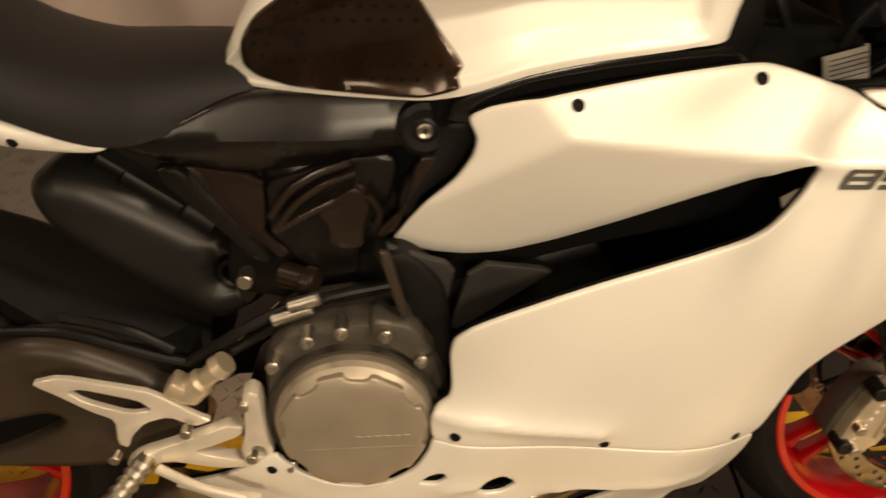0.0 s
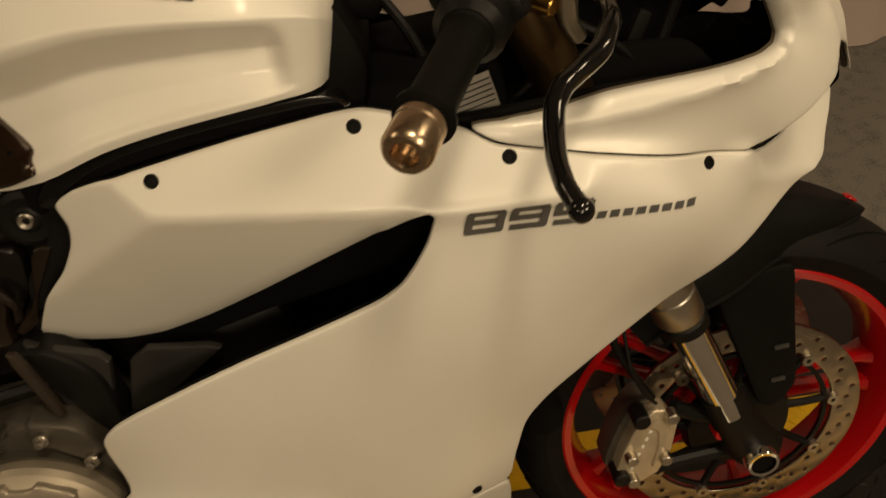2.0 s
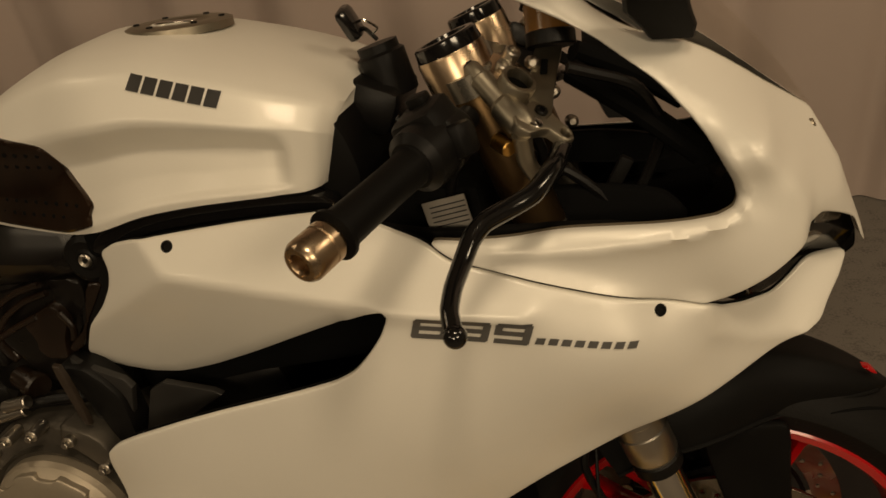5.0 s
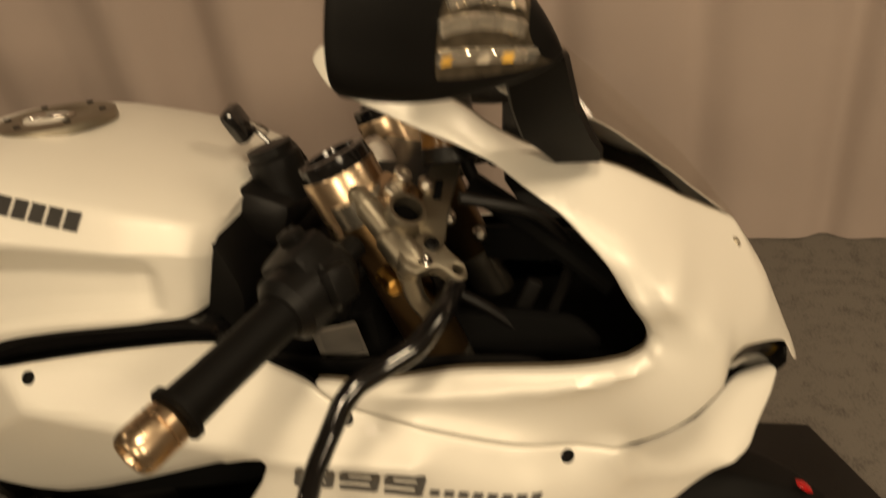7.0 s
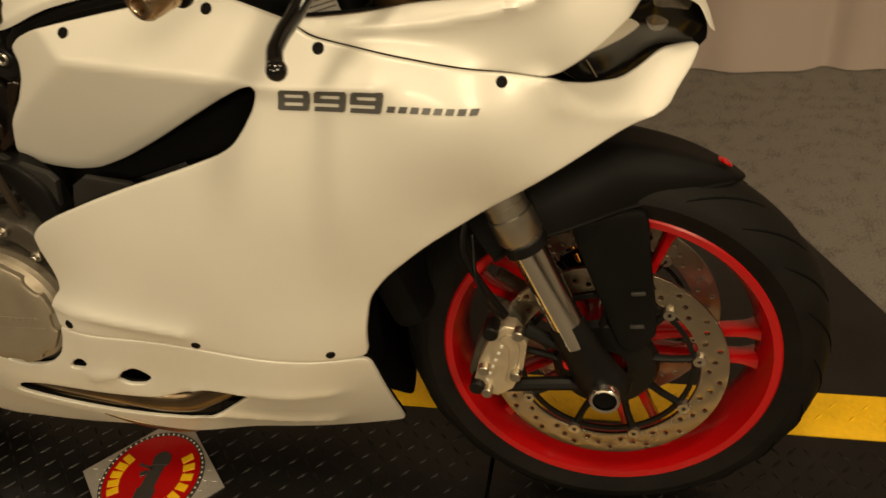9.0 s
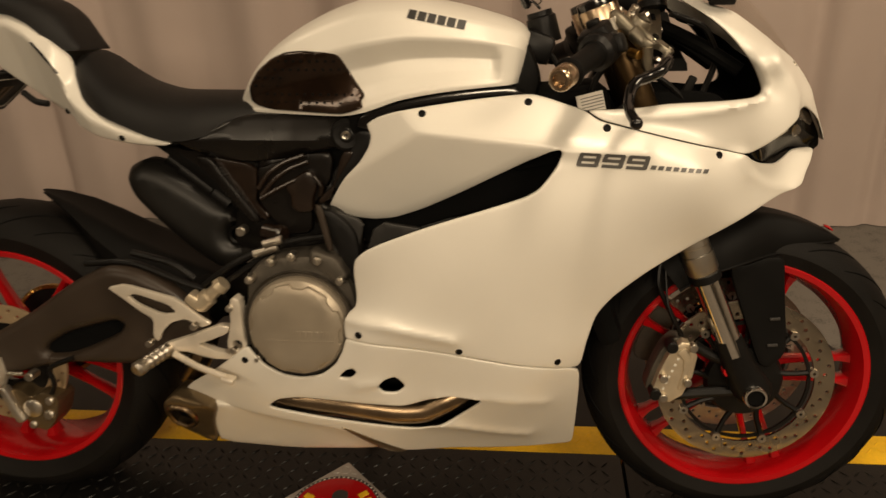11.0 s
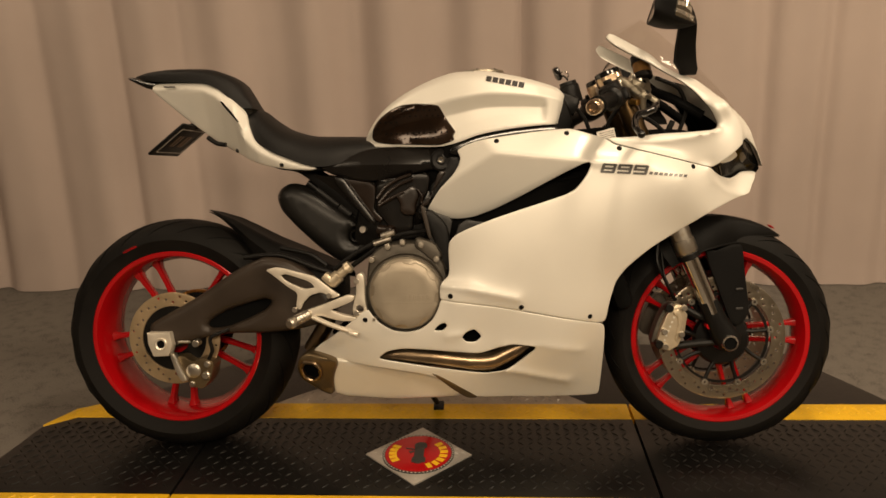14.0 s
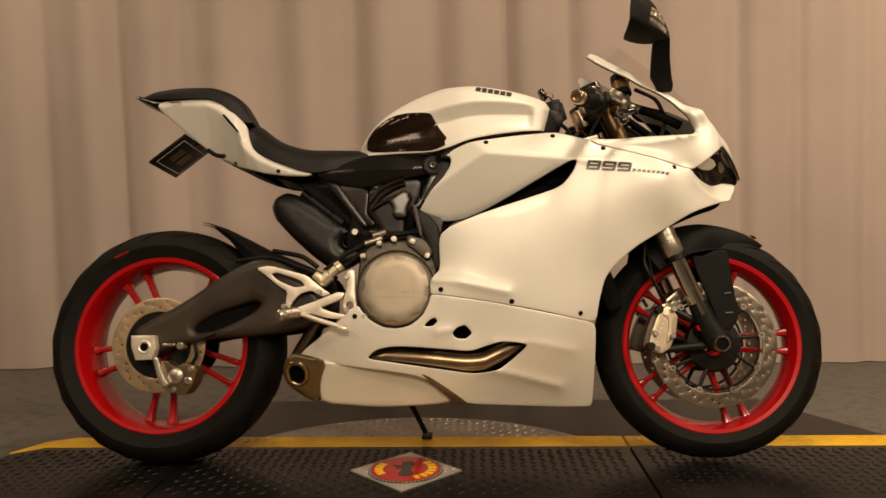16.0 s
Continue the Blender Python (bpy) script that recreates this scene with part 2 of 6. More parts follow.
def panel(outline, depth, thick=0.004, holes=(), res=0.018, roll=0.006, side=-1, smooth=2):
    """A shell over the side view (x, z): depth gives its half-width, its edges are rolled in; with holes cut through."""
    rings = [np.array(resample(cut(o, smooth), res * 0.6))[:, :2] for o in (outline, *holes)]
    out = rings[0]
    pts, edges = [], []
    for r in rings:
        k = len(pts)
        pts += list(map(tuple, r))
        edges += [(k + i, k + (i + 1) % len(r)) for i in range(len(r))]
    lo, hi = out.min(0), out.max(0)
    gx, gz = np.meshgrid(np.arange(lo[0], hi[0], res), np.arange(lo[1], hi[1], res * 0.87))
    gx = gx + (np.arange(gx.shape[0]) % 2)[:, None] * res / 2
    q = np.c_[gx.ravel(), gz.ravel()]
    extra = []
    for r in rings:
        t = np.roll(r, -1, 0) - np.roll(r, 1, 0)
        nrm = np.c_[-t[:, 1], t[:, 0]] / np.maximum(np.linalg.norm(t, axis=1), 1e-9)[:, None]
        for sgn in (1, -1):
            extra += [r + sgn * nrm * roll * 0.4, r + sgn * nrm * roll * 1.1]
    ex = np.concatenate(extra)

    def good(q, gap):
        ok = inside(out, q)
        d = distance(out, q)
        for h in rings[1:]:
            ok &= ~inside(h, q)
            d = np.minimum(d, distance(h, q))
        return q[ok & (d > gap)]

    near = good(ex, roll * 0.33)
    grid = good(q, roll * 1.1 + res * 0.35)
    pts += list(map(tuple, near)) + list(map(tuple, grid))
    vs, _, fs, *_ = delaunay([Vector(p) for p in pts], edges, [], 0, 1e-5)
    v = np.array([tuple(p) for p in vs])
    f = [t for t in fs if len(t) == 3]
    mid = np.array([v[list(t)].mean(0) for t in f])
    ok = inside(out, mid)
    for h in rings[1:]:
        ok &= ~inside(h, mid)
    f = [t for t, o in zip(f, ok) if o]
    d = distance(out, v)
    for h in rings[1:]:
        d = np.minimum(d, distance(h, v))
    e = np.clip(1 - d / roll, 0, 1)
    drop = roll * (1 - np.sqrt(1 - np.minimum(e, 0.999) ** 2)) * 0.9
    w = depth(v) if callable(depth) else np.full(len(v), float(depth))
    bm = bmesh.new()
    used = sorted({i for t in f for i in t})
    front = {i: bm.verts.new((v[i, 0], side * (w[i] - drop[i]), v[i, 1])) for i in used}
    back = {i: bm.verts.new((v[i, 0], side * (w[i] - thick - 0.5 * drop[i]), v[i, 1])) for i in used}
    count = {}
    for t in f:
        bm.faces.new([front[i] for i in t])
        bm.faces.new([back[i] for i in reversed(t)])
        for i in range(3):
            a, b = t[i], t[(i + 1) % 3]
            count[(a, b)] = 1
    for a, b in count:
        if (b, a) not in count:
            bm.faces.new((front[b], front[a], back[a], back[b]))
    return bm


def skin(rows, closed=True, caps=True):
    """A surface through rows of points; each row is a closed ring, or an open line."""
    bm = bmesh.new()
    v = [[bm.verts.new(p) for p in row] for row in rows]
    n = len(v[0])
    for a, b in zip(v, v[1:]):
        for i in range(n if closed else n - 1):
            j = (i + 1) % n
            bm.faces.new((a[i], a[j], b[j], b[i]))
    if caps and closed:
        bm.faces.new(v[0][::-1])
        bm.faces.new(v[-1])
    return bm


def lathe(profile, n=64, axis="y", centre=(0, 0, 0), closed=True):
    """Turns a profile of (radius, along) round an axis."""
    bm = bmesh.new()
    c, rows = Vector(centre), []
    for i in range(n):
        a = 2 * math.pi * i / n
        row = []
        for r, h in profile:
            p = (r * math.cos(a), h, r * math.sin(a)) if axis == "y" else (r * math.cos(a), r * math.sin(a), h) if axis == "z" else (h, r * math.cos(a), r * math.sin(a))
            row.append(bm.verts.new(c + Vector(p)))
        rows.append(row)
    m = len(profile)
    for i in range(n):
        a, b = rows[i], rows[(i + 1) % n]
        for j in range(m if closed else m - 1):
            k = (j + 1) % m
            q = (a[j], b[j], b[k], a[k])
            bm.faces.new(q)
    bmesh.ops.remove_doubles(bm, verts=bm.verts, dist=1e-6)
    return bm


def turned(p0, p1, profile, n=24):
    """A turned part from p0 to p1; profile: (share of the way, radius)."""
    a, b = Vector(p0), Vector(p1)
    d = b - a
    q = d.to_track_quat("Z", "Y")
    rows = []
    for u, r in profile:
        rows.append([a + d * u + q @ Vector((max(r, 1e-4) * math.cos(2 * math.pi * i / n), max(r, 1e-4) * math.sin(2 * math.pi * i / n), 0)) for i in range(n)])
    return skin(rows)


def rod(p0, p1, r, n=20, bevel=0.15):
    e = min(0.45, bevel * r / max((Vector(p1) - Vector(p0)).length, 1e-6))
    return turned(p0, p1, [(0, r * 0.85), (e, r), (1 - e, r), (1, r * 0.85)], n)


def tube(points, r, n=10, smooth=2):
    """A hose, cable or bar along a line of points; r is a radius, or a list along the way."""
    pts = cut(points, smooth, closed=False)
    rows, q = [], None
    for i, p in enumerate(pts):
        d = pts[min(i + 1, len(pts) - 1)] - pts[max(i - 1, 0)]
        q = d.to_track_quat("Z", "Y") if q is None else (q @ Vector((0, 0, 1))).rotation_difference(d) @ q
        rr = r if not isinstance(r, (list, tuple)) else np.interp(i / (len(pts) - 1), np.linspace(0, 1, len(r)), r)
        rows.append([p + q @ Vector((rr * math.cos(2 * math.pi * k / n), rr * math.sin(2 * math.pi * k / n), 0)) for k in range(n)])
    return skin(rows)


def block(size, m=None, bevel=0.004, seg=2):
    """A box with rounded edges."""
    bm = bmesh.new()
    bmesh.ops.create_cube(bm, size=1)
    bmesh.ops.scale(bm, vec=size, verts=bm.verts)
    bmesh.ops.bevel(bm, geom=bm.edges[:], offset=bevel, segments=seg, profile=0.5, affect="EDGES")
    if m:
        bm.transform(m)
    return bm


def slab(outline, y0, y1, bevel=0.003, smooth=1, holes=()):
    """A plate with the given side view, from y0 to y1, with rounded edges."""
    return panel(outline, max(-y0, -y1), abs(y1 - y0), holes=holes, res=0.03, roll=bevel, smooth=smooth)


def join(*bms):
    """Several pieces of one casting as one mesh."""
    out = bms[0]
    for b in bms[1:]:
        me = bpy.data.meshes.new("piece")
        b.to_mesh(me)
        b.free()
        out.from_mesh(me)
        bpy.data.meshes.remove(me)
    return out


def flip(bm, axis=1):
    """The same part on the other side."""
    v = [1, 1, 1]
    v[axis] = -1
    bmesh.ops.scale(bm, vec=v, verts=bm.verts)
    bmesh.ops.reverse_faces(bm, faces=bm.faces)
    return bm


def empty(name, m, label="", category="", kind=""):
    ob = new(name)
    ob.matrix_world = m
    return tagged(ob, label, category, kind=kind)


# ---- the room ----
def sheet(name, corners, mat, label, thick=0.1, category="wall"):
    """A flat wall, floor or ceiling with thickness, from four corners."""
    a = [Vector(c) for c in corners]
    n = (a[1] - a[0]).cross(a[3] - a[0]).normalized() * thick
    ob = part(name, skin([[p for p in a], [p + n for p in a]]), mat)
    return tagged(ob, label, category, kind="structure")


sheet("ground", [(-6, -7, -0.05), (-6, 3, -0.05), (7, 3, -0.05), (7, -7, -0.05)], CARPET, "worn grey carpet floor of the showroom", category="floor")
sheet("wall_north", [(-5, 2.4, -0.05), (-5, 2.4, 3.0), (6, 2.4, 3.0), (6, 2.4, -0.05)], WALL, "plain painted wall behind the drape")
sheet("wall_south", [(-5, -6, -0.05), (6, -6, -0.05), (6, -6, 3.0), (-5, -6, 3.0)], WALL, "plain painted wall")
sheet("wall_west", [(-5, -6, -0.05), (-5, -6, 3.0), (-5, 2.4, 3.0), (-5, 2.4, -0.05)], WALL, "plain painted wall")
sheet("wall_east", [(6, -6, -0.05), (6, 2.4, -0.05), (6, 2.4, 3.0), (6, -6, 3.0)], WALL, "plain painted wall")
sheet("ceiling", [(-5, -6, 3.0), (6, -6, 3.0), (6, 2.4, 3.0), (-5, 2.4, 3.0)], WALL, "plain light ceiling", category="ceiling")


def curtain():
    """One long drape with uneven soft folds that deepen towards the hem."""
    xs, zs = np.arange(-3.4, 4.6, 0.016), np.linspace(-0.046, 2.75, 36)
    rng = np.random.default_rng(4)
    phase = np.cumsum(0.016 * 2 * np.pi / np.interp(xs, np.linspace(-3.4, 4.6, 34), rng.uniform(0.20, 0.42, 34)))
    amp = np.interp(xs, np.linspace(-3.4, 4.6, 30), rng.uniform(0.018, 0.055, 30)) * np.interp(xs, [-1.6, 0.0, 1.3, 2.2], [1.35, 1.1, 0.8, 0.4])
    small = np.interp(xs, np.linspace(-3.4, 4.6, 90), rng.uniform(-0.012, 0.012, 90))
    bell = np.exp(-np.linspace(-2.2, 2.2, 25) ** 2)
    amp, small = (np.convolve(np.pad(a, 12, mode="edge"), bell / bell.sum(), mode="valid") for a in (amp, small))
    rows = []
    for z in zs:
        hem = math.exp(-(z + 0.05) / 0.25)
        sway = 0.5 * np.sin(0.6 * z + 0.4)
        y = 1.42 + amp * (0.85 - 0.25 * hem) * np.sin(phase + sway + 0.25 * np.sin(phase * 0.5)) + small + 0.006 * np.sin(2.1 * phase + 1 + z) - 0.03 * hem
        x = xs + 0.016 * np.cos(phase + sway) + 0.012 * z * np.sin(xs * 3.1)
        rows.append([(float(a), float(b), float(z)) for a, b in zip(x, y)])
    bm = skin(rows, closed=False)
    back = skin([[(x, y + 0.003, z) for x, y, z in r] for r in rows], closed=False)
    return join(bm, back)


tagged(part("curtain", curtain(), CURTAIN), "floor-length mauve-grey drape hanging in soft folds", "curtain", kind="structure")


# ---- the turntable ----
def poly_plate(points, z0, z1, bevel=0.003):
    bm = bmesh.new()
    low = bm.faces.new([bm.verts.new((x, y, z0)) for x, y in points])
    got = bmesh.ops.extrude_face_region(bm, geom=[low])
    bmesh.ops.translate(bm, vec=(0, 0, z1 - z0), verts=[v for v in got["geom"] if isinstance(v, bmesh.types.BMVert)])
    if bevel:
        top = [e for e in bm.edges if all(abs(v.co.z - z1) < 1e-6 for v in e.verts)]
        bmesh.ops.bevel(bm, geom=top, offset=bevel, segments=2, profile=0.5, affect="EDGES")
    return bm


def lugs(points, z, step, size, height, hole=None):
    """Raised lens-shaped tread marks, crossed in turn, over a polygon."""
    p = np.array(points)
    lo, hi = p.min(0), p.max(0)
    nx, ny = int((hi[0] - lo[0]) / step) + 1, int((hi[1] - lo[1]) / step) + 1
    g = np.array([(lo[0] + (i + 0.5) * step, lo[1] + (j + 0.5) * step, (i + j) % 2) for i in range(nx) for j in range(ny)])
    g = g[inside(p, g[:, :2]) & (distance(p, g[:, :2]) > size * 0.55)]
    verts, faces = [], []
    for x, y, odd in g:
        a = math.pi / 4 if odd else -math.pi / 4
        c, s = math.cos(a), math.sin(a)
        k = len(verts)
        for u, v, h in ((-size, 0, 0), (0, -size * 0.24, 0), (size, 0, 0), (0, size * 0.24, 0), (-size * 0.35, 0, 1), (size * 0.35, 0, 1)):
            verts.append((x + (u * c - v * s) * 0.5, y + (u * s + v * c) * 0.5, z + h * height - 0.0003))
        faces += [(k, k + 1, k + 4), (k + 1, k + 5, k + 4), (k + 1, k + 2, k + 5), (k + 2, k + 3, k + 5), (k + 3, k + 4, k + 5), (k + 3, k, k + 4)]
    me = bpy.data.meshes.new("tread")
    me.from_pydata(verts, [], faces)
    return me


def lug_part(points, z, step, size, height, mat, parent):
    ob = new("tread", lugs(points, z, step, size, height))
    ob.data.materials.append(mat)
    ob.parent = parent
    return tagged(ob, kind="stuff")


deck = empty("turntable_deck", pose(0, 0, 0), "black rubber motorcycle turntable walkway with yellow borders", "turntable")
JOINT = ((-0.50, 0.037), (0.043, 1.237), (1.243, 3.4))
for k, (x0, x1) in enumerate(JOINT):
    body = [(x0, -0.30), (x1, -0.30), (x1, 0.086), (x0, 0.086)] if k else [(-0.50, -0.30), (x1, -0.30), (x1, 0.086), (-0.40, 0.086), (-0.478, 0.03), (-0.50, -0.14)]
    part("deck_plate", poly_plate(body, -0.046, 0.0), DECK, deck)
    lug_part(body, 0.0, 0.026, 0.027, 0.0024, LUG, deck)
    back = [(x0, 0.086), (x1, 0.086), (x1, 0.178), (x0, 0.178)] if k else [(-0.40, 0.087), (x1, 0.087), (x1, 0.178), (-0.36, 0.178), (-0.43, 0.14), (-0.482, 0.04), (-0.4765, 0.0325)]
    front = [(x0, -0.385), (x1, -0.385), (x1, -0.30), (x0, -0.30)]
    for band in (back, front):
        part("yellow_border", poly_plate(band, -0.046, 0.0005), YELLOW, deck, "worn yellow painted border")
        lug_part(band, 0.0005, 0.026, 0.026, 0.0022, YELLOW, deck)
edge = [(-0.5, -0.47), (3.4, -0.47), (3.4, -0.388), (-0.5, -0.388)]
part("edge_strip", poly_plate(edge, -0.046, -0.006), PLATE, deck, "bare diamond-tread metal edge")
lug_part(edge, -0.006, 0.022, 0.024, 0.0016, TREAD, deck)

mat_pts = [(-0.38, 0.182), (2.06, 0.182), (1.80, 0.68), (0.10, 0.68)]
rubber = tagged(part("rubber_mat", poly_plate(mat_pts, -0.049, -0.024), DECK), "black rubber mat under the turntable rim", "mat")
disc_pts = [(0.65 + 0.63 * math.cos(a), -0.215 + 0.63 * math.sin(a)) for a in np.linspace(math.radians(39.5), math.radians(140.5), 40)]
disc = tagged(part("turntable_disc", poly_plate(disc_pts, -0.0235, -0.010), PLATE), "bare diamond-tread metal turntable disc", "turntable")
lug_part(disc_pts, -0.010, 0.024, 0.026, 0.0026, TREAD, disc)


# ---- the motorcycle: it leans on its side stand ----
LEANING = pose(0, -0.04, 0.003, -10.5, 0, 0)
bike = empty("motorcycle", LEANING, "pearl-white sport motorcycle with red wheels, leaning on its side stand", "motorcycle")
REAR, FRONT = Vector((0.0, 0, 0.306)), Vector((1.427, 0, 0.297))


def hermite(xs, ys, x):
    """Smooth values between given ones, with no overshoot."""
    xs, ys = np.array(xs, float), np.array(ys, float)
    d = np.diff(ys) / np.diff(xs)
    m = np.r_[d[0], np.where(d[:-1] * d[1:] > 0, 2 * d[:-1] * d[1:] / (d[:-1] + d[1:] + 1e-12), 0), d[-1]]
    i = np.clip(np.searchsorted(xs, x) - 1, 0, len(xs) - 2)
    h = xs[i + 1] - xs[i]
    t = np.clip((x - xs[i]) / h, 0, 1)
    return (1 + 2 * t) * (1 - t) ** 2 * ys[i] + t * (1 - t) ** 2 * h * m[i] + t * t * (3 - 2 * t) * ys[i + 1] + t * t * (t - 1) * h * m[i + 1]


# side fairing
POD_A = [(0.854, 0.804, 0.181), (1.022, 0.821, 0.17), (1.144, 0.781, 0.19), (1.322, 0.735, 0.168), (1.073, 0.748, 0.212), (1.2, 0.735, 0.206), (1.3, 0.715, 0.192), (0.755, 0.785, 0.152), (0.702, 0.66, 0.159), (0.745, 0.648, 0.162), (0.785, 0.642, 0.162), (0.827, 0.649, 0.166), (0.882, 0.671, 0.182), (0.949, 0.697, 0.195), (1.015, 0.727, 0.206), (0.8, 0.745, 0.19), (0.95, 0.757, 0.203), (1.37, 0.737, 0.148), (1.4, 0.709, 0.117)]
LOW_A = [(1.144, 0.781, 0.19), (1.322, 0.735, 0.168), (1.073, 0.748, 0.212), (1.2, 0.735, 0.206), (1.3, 0.715, 0.192), (0.739, 0.433, 0.211), (0.91, 0.403, 0.202), (1.079, 0.374, 0.17), (0.815, 0.337, 0.188), (0.526, 0.371, 0.188), (0.713, 0.46, 0.2), (0.741, 0.579, 0.213), (0.813, 0.613, 0.218), (0.881, 0.639, 0.217), (0.961, 0.664, 0.217), (1.041, 0.696, 0.214), (0.95, 0.55, 0.217), (1.1, 0.6, 0.21)]
LOW_B = [(1.369, 0.624, 0.146), (1.223, 0.539, 0.165), (1.142, 0.46, 0.163), (1.127, 0.403, 0.156), (1.118, 0.354, 0.144), (1.114, 0.137, 0.034), (1.03, 0.138, 0.055), (0.88, 0.145, 0.084), (0.8, 0.25, 0.172), (1.11, 0.27, 0.112), (1, 0.28, 0.165), (0.55, 0.25, 0.16), (0.372, 0.276, 0.12), (1.453, 0.65, 0.089), (1.489, 0.667, 0.067), (1.4, 0.709, 0.117), (1.444, 0.704, 0.07), (1.474, 0.722, 0.03), (1.525, 0.719, 0.004), (1.37, 0.737, 0.148), (1.302, 0.583, 0.15)]
POD = Depth(POD_A, ridges=[([(.705, .668), (.772, .707), (.825, .757), (.850, .777), (.94, .768), (1.065, .748), (1.2, .744)], .020, .024), ([(.76, .660), (.88, .690), (.98, .725)], .005, .010)], soft=4e-5)
LOW = Depth(LOW_A + LOW_B, ridges=[([(.70, .458), (.78, .452), (.90, .425)], .012, .016), ([(.835, .240), (.90, .232), (1.03, .196)], .013, .016), ([(.87, .302), (.96, .304), (1.06, .284)], .006, .012), ([(.73, .330), (.765, .336)], .006, .010), ([(1.07, .752), (1.2, .744)], .014, .026), ([(1.362, .732), (1.376, .702), (1.42, .674), (1.475, .662)], .009, .014)])


def pod_width(q):
    """The pod has three flat facets that meet in creases; ahead of the scoop it runs into the large panel."""
    x, z = q[:, 0], q[:, 1]
    upper = .181 - .0056 * (x - .854) - .592 * (z - .804)
    lower = .197 + .1046 * (x - .850) + .40 * (z - .777)
    rear_facet = .197 + .459 * (x - .850) - .169 * (z - .777)
    under = lower - .30 * np.maximum(0, .012 - distance(POD_EDGE, q, False))
    flat = -np.log(np.exp(-800 * upper) + np.exp(-800 * under) + np.exp(-800 * rear_facet)) / 800
    k = np.clip((x - 1.03) / .10, 0, 1)
    k = k * k * (3 - 2 * k)
    return flat * (1 - k) + POD(q) * k


POD_EDGE = [(0.678, 0.6366), (0.719, 0.6175), (0.757, 0.6139), (0.796, 0.6187), (0.849, 0.6389), (0.912, 0.6702), (0.972, 0.7028), (1.025, 0.7308)]


def SIDE(q):
    """Half-width of the fairing: the pod above the air scoop and the large panel below it meet ahead of the scoop."""
    line = np.interp(q[:, 0], [.70, .757, .80, .85, .912, .972, 1.03, 1.07, 1.2], [.585, .598, .610, .629, .655, .685, .715, .738, .745])
    k = np.clip((q[:, 1] - line) / np.where(q[:, 0] < 1.05, .004, .02) * .5 + .5, 0, 1)
    k = k * k * (3 - 2 * k)
    return pod_width(q) * k + LOW(q) * (1 - k)


FAIR_TOP = [(0.757, 0.784), (0.778, 0.796), (0.808, 0.8055), (0.836, 0.8105), (0.882, 0.817), (0.928, 0.823), (0.973, 0.8275), (1.006, 0.8305), (1.030, 0.831), (1.050, 0.826), (1.081, 0.816), (1.109, 0.807), (1.133, 0.7905), (1.163, 0.783), (1.228, 0.766), (1.312, 0.745), (1.364, 0.733)]
FAIR_NOSE = [(1.372, 0.729), (1.381, 0.722), (1.403, 0.711), (1.436, 0.704), (1.457, 0.710), (1.482, 0.722), (1.525, 0.7215), (1.515, 0.700), (1.499, 0.682), (1.489, 0.667), (1.445, 0.655), (1.367, 0.624), (1.299, 0.584), (1.223, 0.540), (1.169, 0.495), (1.142, 0.460), (1.127, 0.403), (1.120, 0.352)]
FAIR_SEAM = [(1.059, 0.364), (0.961, 0.385), (0.852, 0.405), (0.729, 0.422), (0.714, 0.423)]
FAIR_EDGE = [(0.712, 0.440), (0.713, 0.454), (0.720, 0.467), (0.734, 0.480), (0.737, 0.496), (0.735, 0.545), (0.739, 0.567), (0.757, 0.583), (0.786, 0.597), (0.843, 0.6185), (0.896, 0.636), (0.938, 0.649), (0.979, 0.662), (1.019, 0.6755), (1.039, 0.687), (1.054, 0.704), (1.068, 0.724), (1.076, 0.744), (1.072, 0.750)]
FAIR_POD = [(1.058, 0.747), (1.025, 0.7308), (0.972, 0.7028), (0.912, 0.6702), (0.849, 0.6389), (0.796, 0.6187), (0.757, 0.6139), (0.719, 0.6175), (0.684, 0.6266), (0.679, 0.638), (0.697, 0.667), (0.715, 0.693), (0.745, 0.722), (0.762, 0.748), (0.766, 0.766)]
BELLY_TOP = [(0.714, 0.422), (0.729, 0.421), (0.852, 0.404), (0.961, 0.383), (1.059, 0.363), (1.118, 0.351), (1.121, 0.311), (1.120, 0.148), (1.113, 0.139), (1.029, 0.141), (0.880, 0.148), (0.792, 0.154), (0.736, 0.193), (0.681, 0.227), (0.447, 0.257), (0.367, 0.275)]
BELLY_EDGE = [(0.454, 0.336), (0.518, 0.388), (0.535, 0.398), (0.543, 0.384), (0.562, 0.363), (0.594, 0.344), (0.629, 0.340), (0.665, 0.348), (0.693, 0.371), (0.708, 0.400)]
HOLE_A = [(0.695, 0.345), (0.710, 0.361), (0.724, 0.366), (0.730, 0.357), (0.718, 0.345)]
HOLE_B = [(0.764, 0.327), (0.775, 0.341), (0.796, 0.349), (0.814, 0.328), (0.798, 0.314), (0.775, 0.315)]
SLOT = [(0.551, 0.268), (0.577, 0.290), (0.620, 0.298), (0.684, 0.295), (0.754, 0.289), (0.809, 0.284), (0.851, 0.298), (0.886, 0.308), (0.952, 0.301), (0.921, 0.272), (0.879, 0.238), (0.822, 0.228), (0.738, 0.240), (0.597, 0.261)]
